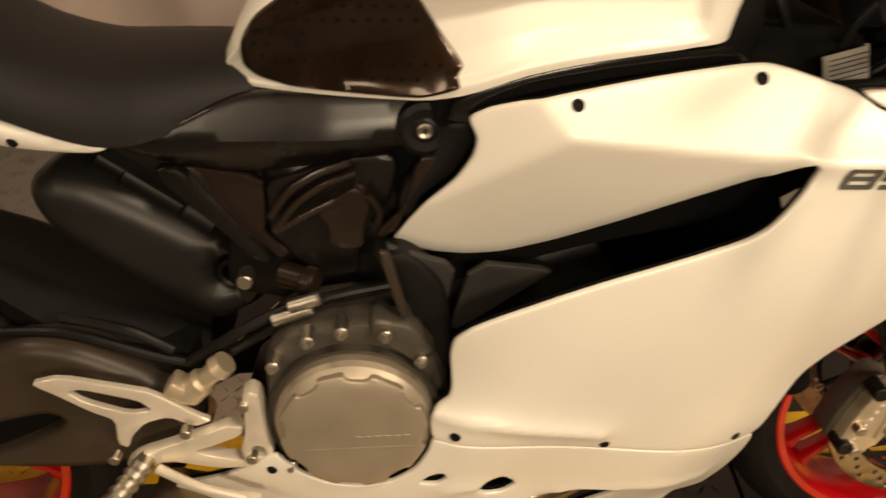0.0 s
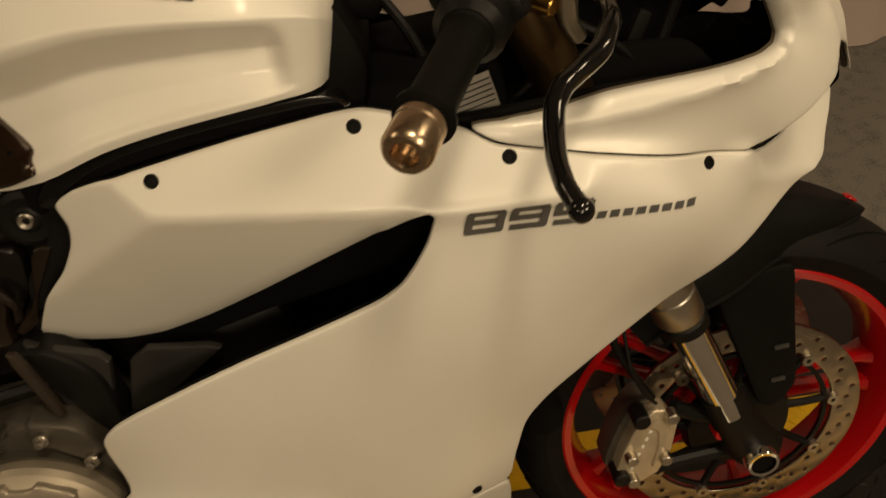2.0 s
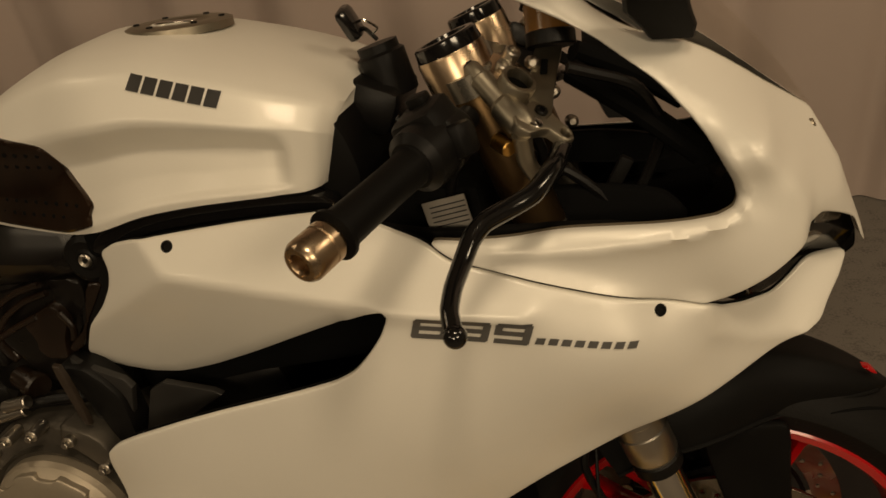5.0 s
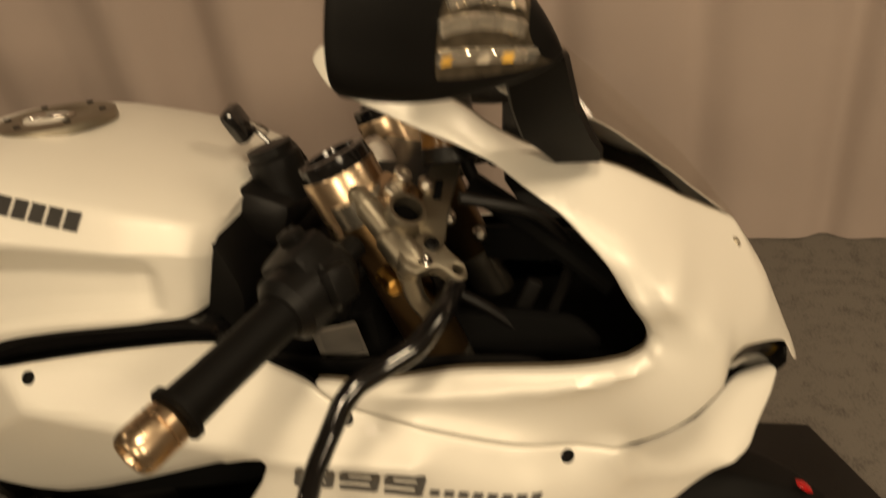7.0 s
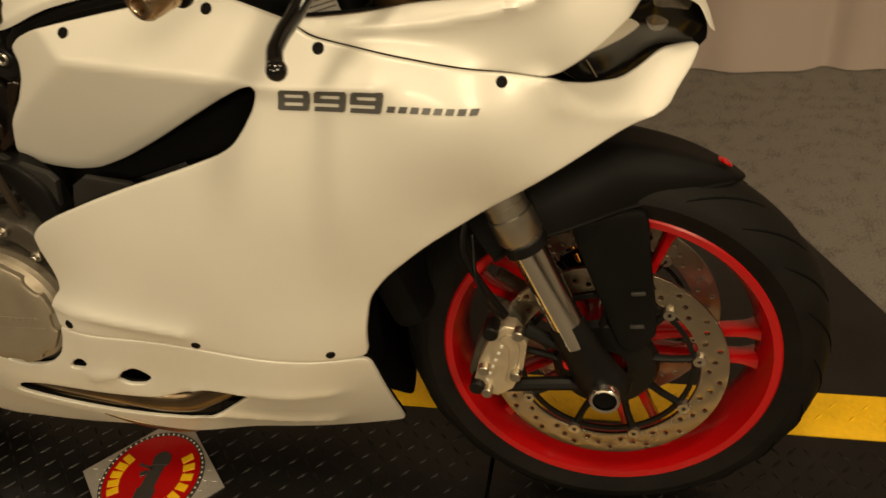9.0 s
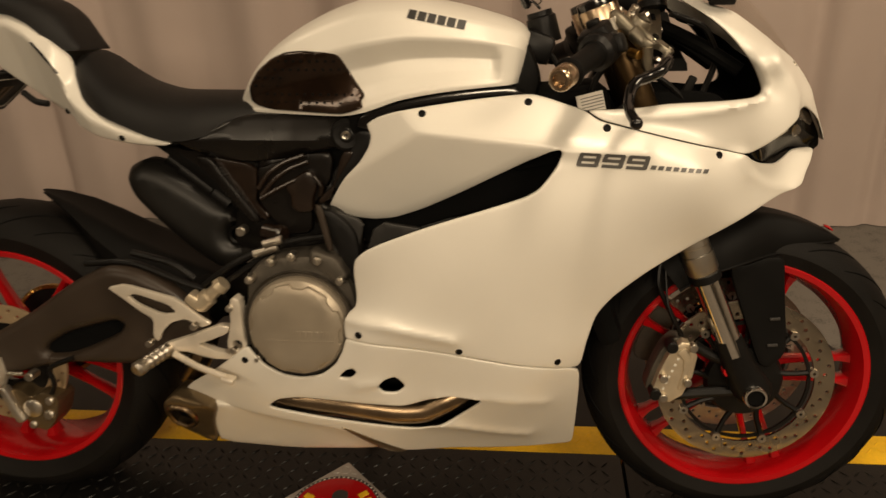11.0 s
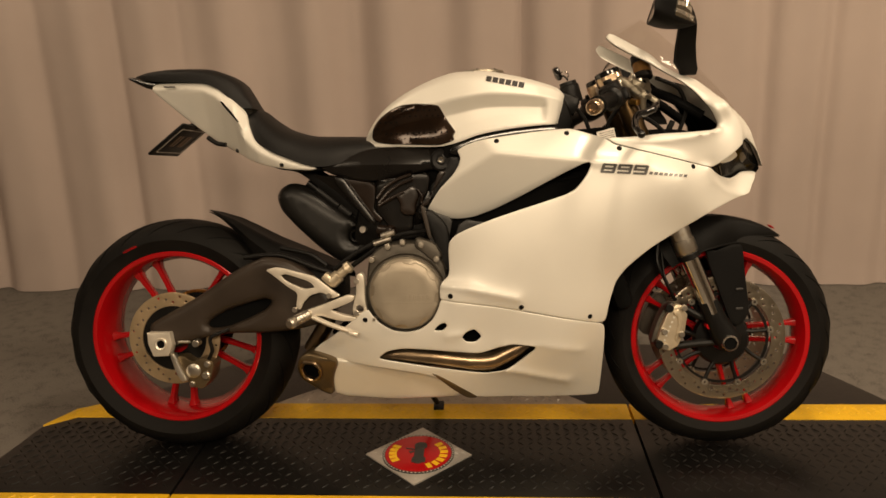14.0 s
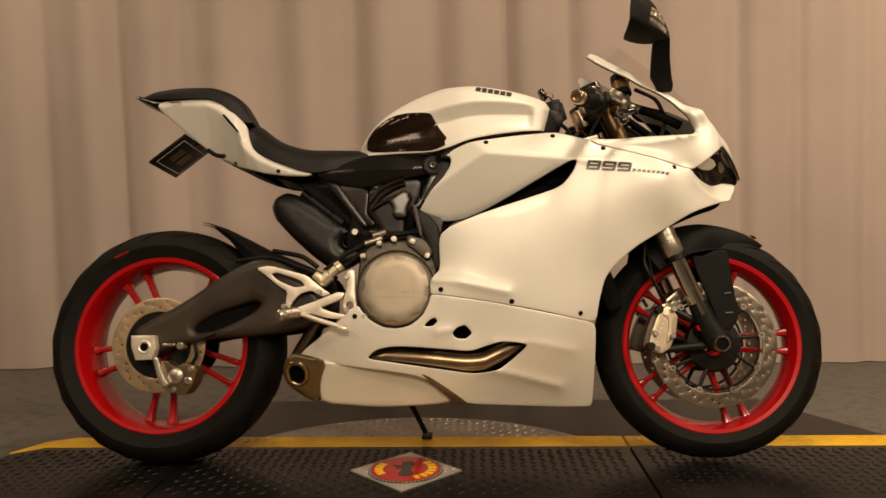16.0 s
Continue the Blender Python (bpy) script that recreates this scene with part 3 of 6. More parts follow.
for side in (-1, 1):
    part("side_fairing", panel(FAIR_TOP + FAIR_NOSE + FAIR_SEAM + FAIR_EDGE + FAIR_POD, SIDE, 0.005, res=0.0072, roll=0.002, side=side), PEARL, bike, angle=60)
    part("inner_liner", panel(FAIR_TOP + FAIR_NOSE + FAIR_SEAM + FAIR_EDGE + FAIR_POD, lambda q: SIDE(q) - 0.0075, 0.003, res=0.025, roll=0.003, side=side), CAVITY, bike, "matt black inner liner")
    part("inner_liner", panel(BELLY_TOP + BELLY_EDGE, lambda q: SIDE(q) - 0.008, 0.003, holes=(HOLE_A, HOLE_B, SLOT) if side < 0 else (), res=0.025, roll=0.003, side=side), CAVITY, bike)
    part("belly_pan", panel(BELLY_TOP + BELLY_EDGE, SIDE, 0.005, holes=(HOLE_A, HOLE_B, SLOT) if side < 0 else (), res=0.008, roll=0.0025, side=side), PEARL, bike, angle=60)

# nose
RIM_LINE = [(1.124, 1.053, .097), (1.135, 1.066, .092), (1.185, 1.040, .088), (1.239, 1.011, .085), (1.260, .991, .082), (1.283, .976, .078), (1.311, .964, .072), (1.342, .956, .066), (1.365, .945, .056), (1.387, .931, .047), (1.408, .917, .037), (1.430, .902, .026), (1.453, .887, .013), (1.468, .877, .004)]
NOSEW = Depth(RIM_LINE + [(1.108, .809, .166), (1.15, .79, .186), (1.232, .764, .176), (1.322, .745, .166), (1.366, .738, .155), (1.384, .740, .161), (1.4, .750, .159), (1.419, .765, .155), (1.439, .782, .146), (1.457, .798, .129), (1.464, .804, .115), (1.453, .823, .122), (1.436, .848, .132), (1.404, .888, .147), (1.218, .813, .173), (1.284, .815, .172), (1.346, 0.8196, 0.168), (1.369, 0.8216, 0.162), (1.382, 0.827, 0.156), (1.385, 0.835, 0.15), (1.382, 0.8469, 0.146), (1.359, .887, .142), (1.339, .911, .134), (1.316, .934, .124), (1.288, .954, .118), (1.231, .989, .111), (1.185, 1.011, .113), (1.145, 1.032, .115)],
              ridges=[([(1.127, .800), (1.17, .800), (1.215, .7975), (1.26, .798), (1.303, .8035), (1.345, .811), (1.373, .8165), (1.387, .825), (1.391, .840), (1.385, .858), (1.370, .880)], .013, .014), ([(1.305, .944), (1.345, .920), (1.380, .899), (1.424, .852), (1.450, .813)], .008, .013)], soft=6e-5)
NOSE_SEAM = [(1.313, 0.747), (1.229, 0.768), (1.164, 0.785), (1.135, 0.793), (1.113, 0.807), (1.151, 0.807), (1.196, 0.809), (1.237, 0.8143), (1.279, 0.816), (1.316, 0.8175), (1.346, 0.8196), (1.369, 0.8216), (1.382, 0.827), (1.385, 0.835), (1.382, 0.8469), (1.359, .886), (1.339, .910), (1.316, .933), (1.288, .953), (1.260, .971), (1.231, .988), (1.185, 1.010), (1.145, 1.031)]
CREST = [(1.229, 1.112), (1.300, 1.045), (1.365, .985), (1.405, .948), (1.440, .912), (1.472, .873), (1.499, .830), (1.518, .785), (1.531, .755), (1.539, .732)]


def nose_width(q, less=0.0):
    """The nose narrows in an arch towards its crest line, from a soft crease; its opening has a turned-in lip."""
    near = np.exp(-distance(FAIR_TOP[7:], q, False) / 0.02)
    a, d = NOSEW(q) * (1 - near) + SIDE(q) * near, distance(CREST, q, False)
    r = np.interp(q[:, 1], [.73, .76, .80, .848, .888, .95], [.05, .075, .125, .20, .27, .30])
    r = r + (.34 - r) * np.clip((1.455 - q[:, 0]) / .05, 0, 1)
    b = np.sqrt(2 * r * np.maximum(d, 0) + 1e-8)
    lip = np.clip(1 - distance(NOSE_SEAM[5:], q, False) / .006, 0, 1)
    return -np.log(np.exp(-a * 520) + np.exp(-b * 520)) / 520 - less - .004 * lip


NOSE_RIM = [p[:2] for p in RIM_LINE] + [(1.472, .873), (1.499, .830), (1.518, .785), (1.531, .755), (1.539, .732), (1.530, .742), (1.517, .770), (1.494, .788), (1.466, .804), (1.455, .797), (1.438, .781), (1.418, .764), (1.395, .747), (1.371, .732)]
for side in (-1, 1):
    part("nose_fairing", panel(NOSE_RIM + NOSE_SEAM, nose_width, 0.005, res=0.0066, roll=0.002, side=side), PEARL, bike, angle=60)
part("inner_liner", panel(NOSE_RIM + NOSE_SEAM, lambda q: nose_width(q, 0.0075), 0.003, res=0.02, roll=0.003), NOSELINER, bike, "dark olive inner liner")
FAR_LINER = [(1.30, .935), (1.344, .925), (1.39, .900), (1.440, .860), (1.482, .812), (1.502, .775), (1.466, .806), (1.438, .783), (1.395, .749), (1.371, .734)]
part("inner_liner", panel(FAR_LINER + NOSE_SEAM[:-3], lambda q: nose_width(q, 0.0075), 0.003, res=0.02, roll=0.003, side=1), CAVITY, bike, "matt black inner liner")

# fuel tank
TX = [.522, .541, .579, .639, .713, .757, .816, .888, .960, 1.011, 1.026]
TZ = [.834, .868, .909, .948, .979, .989, .990, .978, .959, .940, .926]
BX = [.522, .605, .710, .745, .815, .884, .953, 1.026]
BZ = [.798, .797, .795, .800, .822, .834, .841, .846]
WX = [.522, .56, .62, .70, .80, .90, .945, .985, 1.012, 1.026]
WW = [.070, .095, .118, .137, .157, .158, .156, .146, .137, .120]
TANK_U = [0, .05, .09, .22, .38, .56, .60, .635, .79, .84, .90, .95, .985, 1.0]
TANK_W = [.945, .955, .925, .905, .905, .993, 1.0, .985, .905, .86, .74, .56, .30, 0.0]
FRONT_W = [.965, .968, .970, .975, .985, .998, 1.0, .985, .905, .86, .74, .56, .30, 0.0]


def tank_profile(x, u):
    """Half-width of the tank at a station and a share of its height; the hollow of its side ends in a flat front flange."""
    k = min(1, max(0, (x - .69) / .07)) * min(1, max(0, (1.0 - x) / .07))
    e = min(1, max(0, (x - .962) / .022))
    e = e * e * (3 - 2 * e)
    side_w = [w - k * (.02 if i == 3 else .045 if i == 4 else 0) for i, w in enumerate(TANK_W)]
    f = .2 * float(hermite(TANK_U, side_w, u)) + .8 * float(np.interp(u, TANK_U, side_w))
    return float(hermite(WX, WW, x)) * (f * (1 - e) + float(np.interp(u, TANK_U, FRONT_W)) * e)


rows = []
for x in np.concatenate([np.linspace(.522, .60, 8)[:-1], np.linspace(.60, .95, 24)[:-1], np.linspace(.95, 1.026, 16)]):
    zt, zb = float(hermite(TX, TZ, x)), float(hermite(BX, BZ, x))
    ring = [(x - .02 * (1 - u) * max(0, (x - .99) / .036), -tank_profile(x, u), zb + (zt - zb) * u) for u in np.linspace(0, 1, 56)]
    rows.append(ring + [(a, -b, c) for a, b, c in ring[-2::-1]])
part("fuel_tank", skin(rows), PEARL, bike, angle=50)


def tank_side(q):
    """Half-width of the tank over the side view."""
    out = []
    for x, z in q:
        zt, zb = float(hermite(TX, TZ, x)), float(hermite(BX, BZ, x))
        out.append(tank_profile(x, min(1, max(0, (z - zb) / (zt - zb)))))
    return np.array(out)


PAD = [(.537, .818), (.542, .846), (.558, .868), (.588, .889), (.618, .900), (.651, .902), (.690, .899), (.714, .895), (.726, .872), (.740, .850), (.755, .830), (.748, .820), (.752, .809), (.715, .797), (.656, .800), (.590, .803), (.553, .808)]
for side in (-1, 1):
    part("tank_grip", panel(PAD, lambda q: tank_side(q) + 0.005, 0.004, res=0.014, roll=0.004, side=side), KNEEGRIP, bike, "glossy black textured knee grip")


def wheel(name, centre, radius, width, rim_r, rim_w, label, power=.78):
    hub = empty(name, pose(*centre))
    hub.parent = bike
    tagged(hub, label)
    h = width / 2
    prof = [(rim_r - .012, -rim_w / 2 + .004), (rim_r + .006, -rim_w / 2 - .004)]
    for a in np.linspace(-78, 78, 27):
        s, c = math.sin(radians(a)), math.cos(radians(a))
        prof.append((rim_r + .012 + (radius - rim_r - .012) * (abs(c) ** power), h * abs(s) * (1 if s > 0 else -1) / .98))
    prof += [(rim_r + .006, rim_w / 2 + .004), (rim_r - .012, rim_w / 2 - .004)]
    part("tyre", lathe(prof, 96), RUBBER, hub, "black rubber tyre")
    grooves = []
    for k in range(22):
        for sgn in (-1, 1):
            line = []
            for u in np.linspace(.22, .80, 7):
                a = sgn * u * 78
                sn, cs = math.sin(radians(a)), math.cos(radians(a))
                r = rim_r + .012 + (radius - rim_r - .012) * (abs(cs) ** power) + .0002
                b = 2 * math.pi * (k + .25 * (sgn > 0)) / 22 + .55 * (u - .2) ** .8
                line.append((r * math.cos(b), h * sn / .98, r * math.sin(b)))
            grooves.append(tube(line, [.0006, .0016, .0018, .0016, .0006], 5, 1))
    tagged(part("tread_pattern", join(*grooves), CAVITY, hub), "fine dark grooves cut in the tyre tread", kind="stuff")
    w = rim_w / 2
    rp = [(rim_r - .001, -w - .004), (rim_r + .003, -w - .001), (rim_r - .002, -w + .004), (rim_r - .012, -w + .012), (rim_r - .014, -w * .45), (rim_r - .019, 0), (rim_r - .014, w * .45), (rim_r - .012, w - .012), (rim_r - .002, w - .004), (rim_r + .003, w + .001), (rim_r - .001, w + .004),
          (rim_r - .010, w + .002), (rim_r - .017, w - .012), (rim_r - .020, w * .45), (rim_r - .026, 0), (rim_r - .020, -w * .45), (rim_r - .017, -w + .012), (rim_r - .010, -w - .002)]
    part("rim", lathe(rp, 96), RED, hub, "glossy red alloy rim", angle=40)
    return hub


rear = wheel("rear_wheel", REAR, .311, .182, .228, .150, "red alloy wheel with a wide black tyre")
front = wheel("front_wheel", FRONT, .2925, .118, .2255, .098, "red alloy wheel with a black tyre", 1.0)


def spokes(hub, hub_r, out_r, width, lean=.16, start=0.0, y=.0):
    fat = width / .04
    for k in range(5):
        for s in (-1, 1):
            a = 2 * math.pi * k / 5 + start
            p0 = Vector((math.cos(a + s * .30) * hub_r, y, math.sin(a + s * .30) * hub_r))
            p1 = Vector((math.cos(a + s * lean) * out_r, 0, math.sin(a + s * lean) * out_r))
            d = (p1 - p0).normalized()
            side = d.cross(Vector((0, 1, 0)))
            rows = []
            for u, wd, th in ((0, .018, .040), (.25, .012, .030), (.6, .0095, .026), (.88, .011, .030), (1.0, .019, .040)):
                c = p0.lerp(p1, u)
                ring = [(side * wd * fat * .5 * math.copysign(abs(math.cos(b)) ** .6, math.cos(b)) + Vector((0, th * .5, 0)) * math.copysign(abs(math.sin(b)) ** .6, math.sin(b))) for b in np.linspace(0, 2 * math.pi, 13)[:-1]]
                rows.append([c + r for r in ring])
            part("spoke", skin(rows), RED, hub)


spokes(rear, .055, .206, .06, .15, .84)
spokes(front, .050, .204, .05, .12, .02)
part("hub", lathe([(.022, -.06), (.05, -.06), (.062, -.03), (.062, .03), (.05, .06), (.022, .06)], 40), RED, rear)
part("hub", lathe([(.022, -.05), (.045, -.05), (.056, -.02), (.056, .02), (.045, .05), (.022, .05)], 40), RED, front)

# seat and tail
def dome(stations, n=20, crown=.55, power=.62):
    """A cushion-like body: stations of x, half-width, base z, top z."""
    rows = []
    for x, w, zb, zt in stations:
        half = []
        for t in np.linspace(0, 1, n):
            a = t * math.pi / 2
            half.append((w * math.cos(a) ** crown if t < 1 else 0.0, zb + (zt - zb) * math.sin(a) ** power))
        ring = [(x, -b, z) for b, z in half] + [(x, b, z) for b, z in half[-2::-1]]
        rows.append(ring)
    return skin(rows)


SX = np.linspace(.205, .555, 26)
seat_rows = [(float(x), float(hermite([.205, .23, .30, .42, .50, .555], [.050, .085, .114, .116, .098, .082], x)), float(hermite([.205, .24, .30, .407, .50, .555], [.872, .818, .785, .750, .770, .795], x)),
              float(hermite([.205, .229, .273, .316, .39, .508, .555], [.893, .905, .875, .849, .831, .828, .812], x))) for x in SX]
part("seat", dome(seat_rows, crown=.95, power=.72), SEAT, bike, "black vinyl rider seat")
CX = np.linspace(-.103, .222, 22)
cowl_rows = [(float(x), float(hermite([-.103, -.05, .05, .15, .222], [.012, .045, .068, .075, .055], x)), float(hermite([-.103, -.046, .098, .142, .201, .222], [.991, .981, .971, .953, .905, .905], x)),
              float(hermite([-.103, -.06, .016, .099, .152, .188, .222], [.999, 1.008, 1.013, 1.011, .996, .973, .913], x))) for x in CX]
part("rear_pad", dome(cowl_rows), SEAT, bike, "black vinyl tail pad")
def TAILW(q):
    """The tail has an upper facet and a lower one that tucks in under a crease."""
    x, z = q[:, 0], q[:, 1]
    crease = np.interp(x, [-.05, .045, .10, .14, .185, .200, .215, .25, .30, .36, .41], [.962, .960, .954, .934, .890, .856, .822, .792, .769, .751, .742])
    wide = np.interp(x, [-.05, 0, .1, .18, .25, .30, .41], [.043, .052, .073, .090, .109, .114, .112])
    up, down = wide - .60 * (z - crease), wide - .48 * (crease - z)
    return np.maximum(-np.log(np.exp(-700 * up) + np.exp(-700 * down)) / 700, .006)


TAIL = [(-.050, .958), (-.040, .976), (.061, .974), (.112, .970), (.156, .945), (.208, .897), (.219, .859), (.235, .824), (.250, .808), (.292, .785), (.348, .764), (.404, .747), (.384, .741), (.322, .745), (.265, .755), (.214, .773), (.132, .810), (.060, .861), (.006, .908)]
for side in (-1, 1):
    part("tail_fairing", panel(TAIL, TAILW, 0.005, res=0.009, roll=0.003, side=side), PEARL, bike, angle=60)


# ---- nose, lamps, screen, mirrors ----
LAMP = [(1.366, .734), (1.380, .757), (1.400, .772), (1.419, .784), (1.464, .785), (1.464, .802), (1.496, .791), (1.516, .772), (1.529, .744), (1.530, .726), (1.519, .715), (1.500, .714), (1.474, .716), (1.463, .706), (1.444, .698), (1.402, .702), (1.380, .720)]
LAMPW = Depth([(1.372, .732, .130), (1.384, .757, .152), (1.419, .781, .138), (1.467, .780, .083), (1.465, .802, .088), (1.496, .790, .045), (1.519, .772, .008), (1.537, .742, .003), (1.402, .709, .112), (1.444, .704, .066), (1.474, .722, .028), (1.500, .720, .014), (1.527, .719, .003), (1.43, .745, .098), (1.495, .755, .042)])
LENS = [(1.392, .745), (1.405, .762), (1.424, .774), (1.446, .772), (1.457, .760), (1.440, .747), (1.412, .742)]
GLAZE = [(1.466, .799), (1.495, .787), (1.513, .771), (1.508, .760), (1.490, .770), (1.468, .779)]
SLIT = [(1.460, .768), (1.470, .771), (1.488, .756), (1.478, .742), (1.464, .752)]
for side in (-1, 1):
    lamp = part("headlight", panel(LAMP, lambda q: np.maximum(LAMPW(q) - .012 * np.clip((1.47 - q[:, 0]) / .03, 0, 1), .001) - .007, .004, res=.010, roll=.002, side=side), LAMPGLASS, bike, "glossy dark headlight in the nose")
    part("reflector", panel(LENS, lambda q: np.maximum(LAMPW(q) - .012 * np.clip((1.47 - q[:, 0]) / .03, 0, 1), .001) - .0055, .002, res=.010, roll=.002, side=side), CHAMPAGNE, lamp, "pale headlight reflector")
    part("glazing", panel(GLAZE, lambda q: np.maximum(LAMPW(q), .001) - .0055, .002, res=.008, roll=.002, side=side), LAMPEDGE, lamp, "smoky upper lamp edge")
    part("glazing", panel(SLIT, lambda q: np.maximum(LAMPW(q) - .012 * np.clip((1.47 - q[:, 0]) / .03, 0, 1), .001) - .0058, .002, res=.008, roll=.002, side=side), LAMPEDGE, lamp)
    for x in (1.388, 1.402):
        part("lamp_fin", tube([(x, side * .104, .735), (x + .006, side * .097, .722), (x + .010, side * .090, .712)], .0011, 6), LAMPEDGE, lamp)
crest_screw = turned((1.464, -.026, .862), (1.470, -.028, .866), [(0, .0055), (.7, .0055), (1, .004), (1, .0022), (.5, .002)], 16)
part("screw", crest_screw, PERCH, bike)

RIM_R = [(1.135, -.087, 1.064), (1.250, -.079, 1.003), (1.342, -.062, .956), (1.400, -.037, .922), (1.467, -.003, .878)]
RIM_C = [(1.229, 0, 1.112), (1.310, 0, 1.045), (1.375, 0, .985), (1.425, 0, .935), (1.471, 0, .878)]
screen_rows = []
for u in np.linspace(0, 1, 22):
    r = [float(hermite([0, .3, .55, .75, 1], [p[k] for p in RIM_R], u)) for k in range(3)]
    c = [float(hermite([0, .3, .55, .75, 1], [p[k] for p in RIM_C], u)) for k in range(3)]
    row = []
    for v in np.linspace(-1, 1, 21):
        k = 1 - abs(v) ** 1.8
        row.append((r[0] + (c[0] - r[0]) * k, -r[1] * v, r[2] + (c[2] - r[2]) * k))
    screen_rows.append(row)
screen = part("windscreen", skin(screen_rows, closed=False), SMOKE, bike, "clear curved windscreen")
screen.visible_shadow = False


MIRROR_RIM = [(1.201, .282, 1.070), (1.202, .292, 1.102), (1.211, .283, 1.142), (1.232, .245, 1.164), (1.234, .185, 1.157), (1.226, .150, 1.120), (1.212, .152, 1.078), (1.202, .215, 1.064)]
MIRROR_MID, MIRROR_TIP = Vector((1.216, .218, 1.108)), Vector((1.322, .184, 1.066))


def mirror_point(t, k, grow=1.0):
    """A point of the mirror shell: t from the glass rim to the tip, k round the rim."""
    n = len(MIRROR_RIM)
    p = [Vector(MIRROR_RIM[(int(math.floor(k)) + d) % n]) for d in (-1, 0, 1, 2)]
    f = k - math.floor(k)
    rim = .5 * (2 * p[1] + (p[2] - p[0]) * f + (2 * p[0] - 5 * p[1] + 4 * p[2] - p[3]) * f * f + (3 * p[1] - p[0] - 3 * p[2] + p[3]) * f ** 3)
    mid = MIRROR_MID.lerp(MIRROR_TIP, t)
    size = max(.0, 1 - max(0, t) ** 1.9) ** .85 * grow
    return mid + (rim - MIRROR_MID) * size


def mirror(s):
    """Wing mirror with a built-in indicator, on a flat stem."""
    def at(t, k, grow=1.0):
        v = mirror_point(t, k, grow)
        return Vector((v.x, s * v.y, v.z))
    ks = np.linspace(0, 8, 49)[:-1]
    rows = [[at(.02, k, .90) for k in ks], [at(0, k, .97) for k in ks]] + [[at(t, k) for k in ks] for t in np.linspace(.03, .985, 18)]
    body = part("mirror", skin(rows), MATT, bike, "matt black wing mirror with a built-in indicator", angle=50)
    part("mirror_glass", skin([[at(.012, k, .90) for k in ks], [at(.02, k, .91) for k in ks]]), CHROME, body, "mirror glass")
    stem = [[(x + a * wx, s * (by + b * .011), z + c) for a, b, c in ((-1, -1, 0), (1, -1, 0), (1.15, 0, 0), (1, 1, 0), (-1, 1, 0), (-1.15, 0, 0))] for x, z, by, wx in ((1.330, .962, .076, .017), (1.326, .974, .088, .021), (1.315, .990, .103, .0245), (1.307, 1.024, .138, .0215), (1.303, 1.066, .174, .019))]
    part("stem", skin(stem), MATT, body)
    def on_lens(f, h, grow):
        return at(.47 + f * (.49 - .23 * h), .60 + h * (1.4 + 1.2 * f ** .8), grow)
    lens = part("indicator", skin([[on_lens(f, h, 1.012) for h in np.linspace(0, 1, 16)] for f in np.linspace(0, 1, 14)], closed=False), LENS_BASE, body, "clear faceted indicator lens")
    for row, (h, count, size) in enumerate(((.26, 8, (.0095, .0085, .005)), (.58, 7, (.0105, .0095, .004)), (.82, 5, (.0105, .0075, .004)))):
        for col in range(count):
            f = (col + .7) / (count + .6)
            a, b, c = on_lens(f, h, 1.02), on_lens(f + .03, h, 1.02), on_lens(f, h + .06, 1.02)
            u, w = (b - a).normalized(), (c - a).normalized()
            n = u.cross(w).normalized()
            m = Matrix((u, n.cross(u), n)).transposed().to_4x4()
            m.translation = a
            part("facet", block(size, m @ pose(0, 0, 0, 24 - 13 * row, 10 * (-1) ** col, 0), .0009, 1), CLEARFACET, lens)
    return body


mirror(-1)
far_mirror = mirror(1)
far_mirror.matrix_basis = pose(-.035, 0, -.112)

# ---- inner body: what shows dark between the panels ----
part("radiator", join(block((.05, .24, .34), pose(1.12, 0, .54, 0, -20, 0), .02), block((.03, .09, .22), pose(1.06, 0, .32, 0, 0, 0), .01)), CAVITY, bike, "dark radiator behind the fairing")
part("airbox", join(block((.40, .19, .17), pose(.86, 0, .735), .03), block((.42, .22, .07), pose(.95, 0, .79, 0, -4, 0), .02)), CAVITY, bike, "black airbox under the tank")
SCOOP = [(.70, .655), (.785, .64), (.90, .67), (1.02, .72), (1.11, .77), (1.12, .69), (1.02, .65), (.90, .62), (.80, .585), (.735, .56), (.72, .61)]
for side in (-1, 1):
    part("duct_panel", panel(SCOOP, lambda q: np.interp(q[:, 0], [.70, .80, .95, 1.07], [.098, .105, .125, .135]), .004, side=side), CAVITY, bike, "black air duct panel")
    part("dash_liner", panel([(1.0, .835), (1.03, .815), (1.10, .800), (1.30, .812), (1.33, .78), (1.15, .70), (1.02, .74)], .138, .004, side=side), MATT, bike, "black cockpit liner")
part("cockpit_tray", block((.40, .27, .012), pose(1.20, 0, .735, 0, -8, 0), .004), CAVITY, bike, "black cockpit tray")
part("headlight_back", block((.04, .08, .08), pose(1.405, 0, .765, 0, 35, 0), .012), CAVITY, bike, "black headlight housing")
for side in (-1, 1):
    part("fairing_stay", tube([(1.24, side * .05, .93), (1.30, side * .08, .90), (1.36, side * .10, .86)], .012), CAVITY, bike)
    part("inner_duct", panel([(1.19, .825), (1.26, .830), (1.33, .825), (1.36, .79), (1.22, .79)], .10, .01, roll=.004, side=side), CAVITY, bike, "black intake duct")

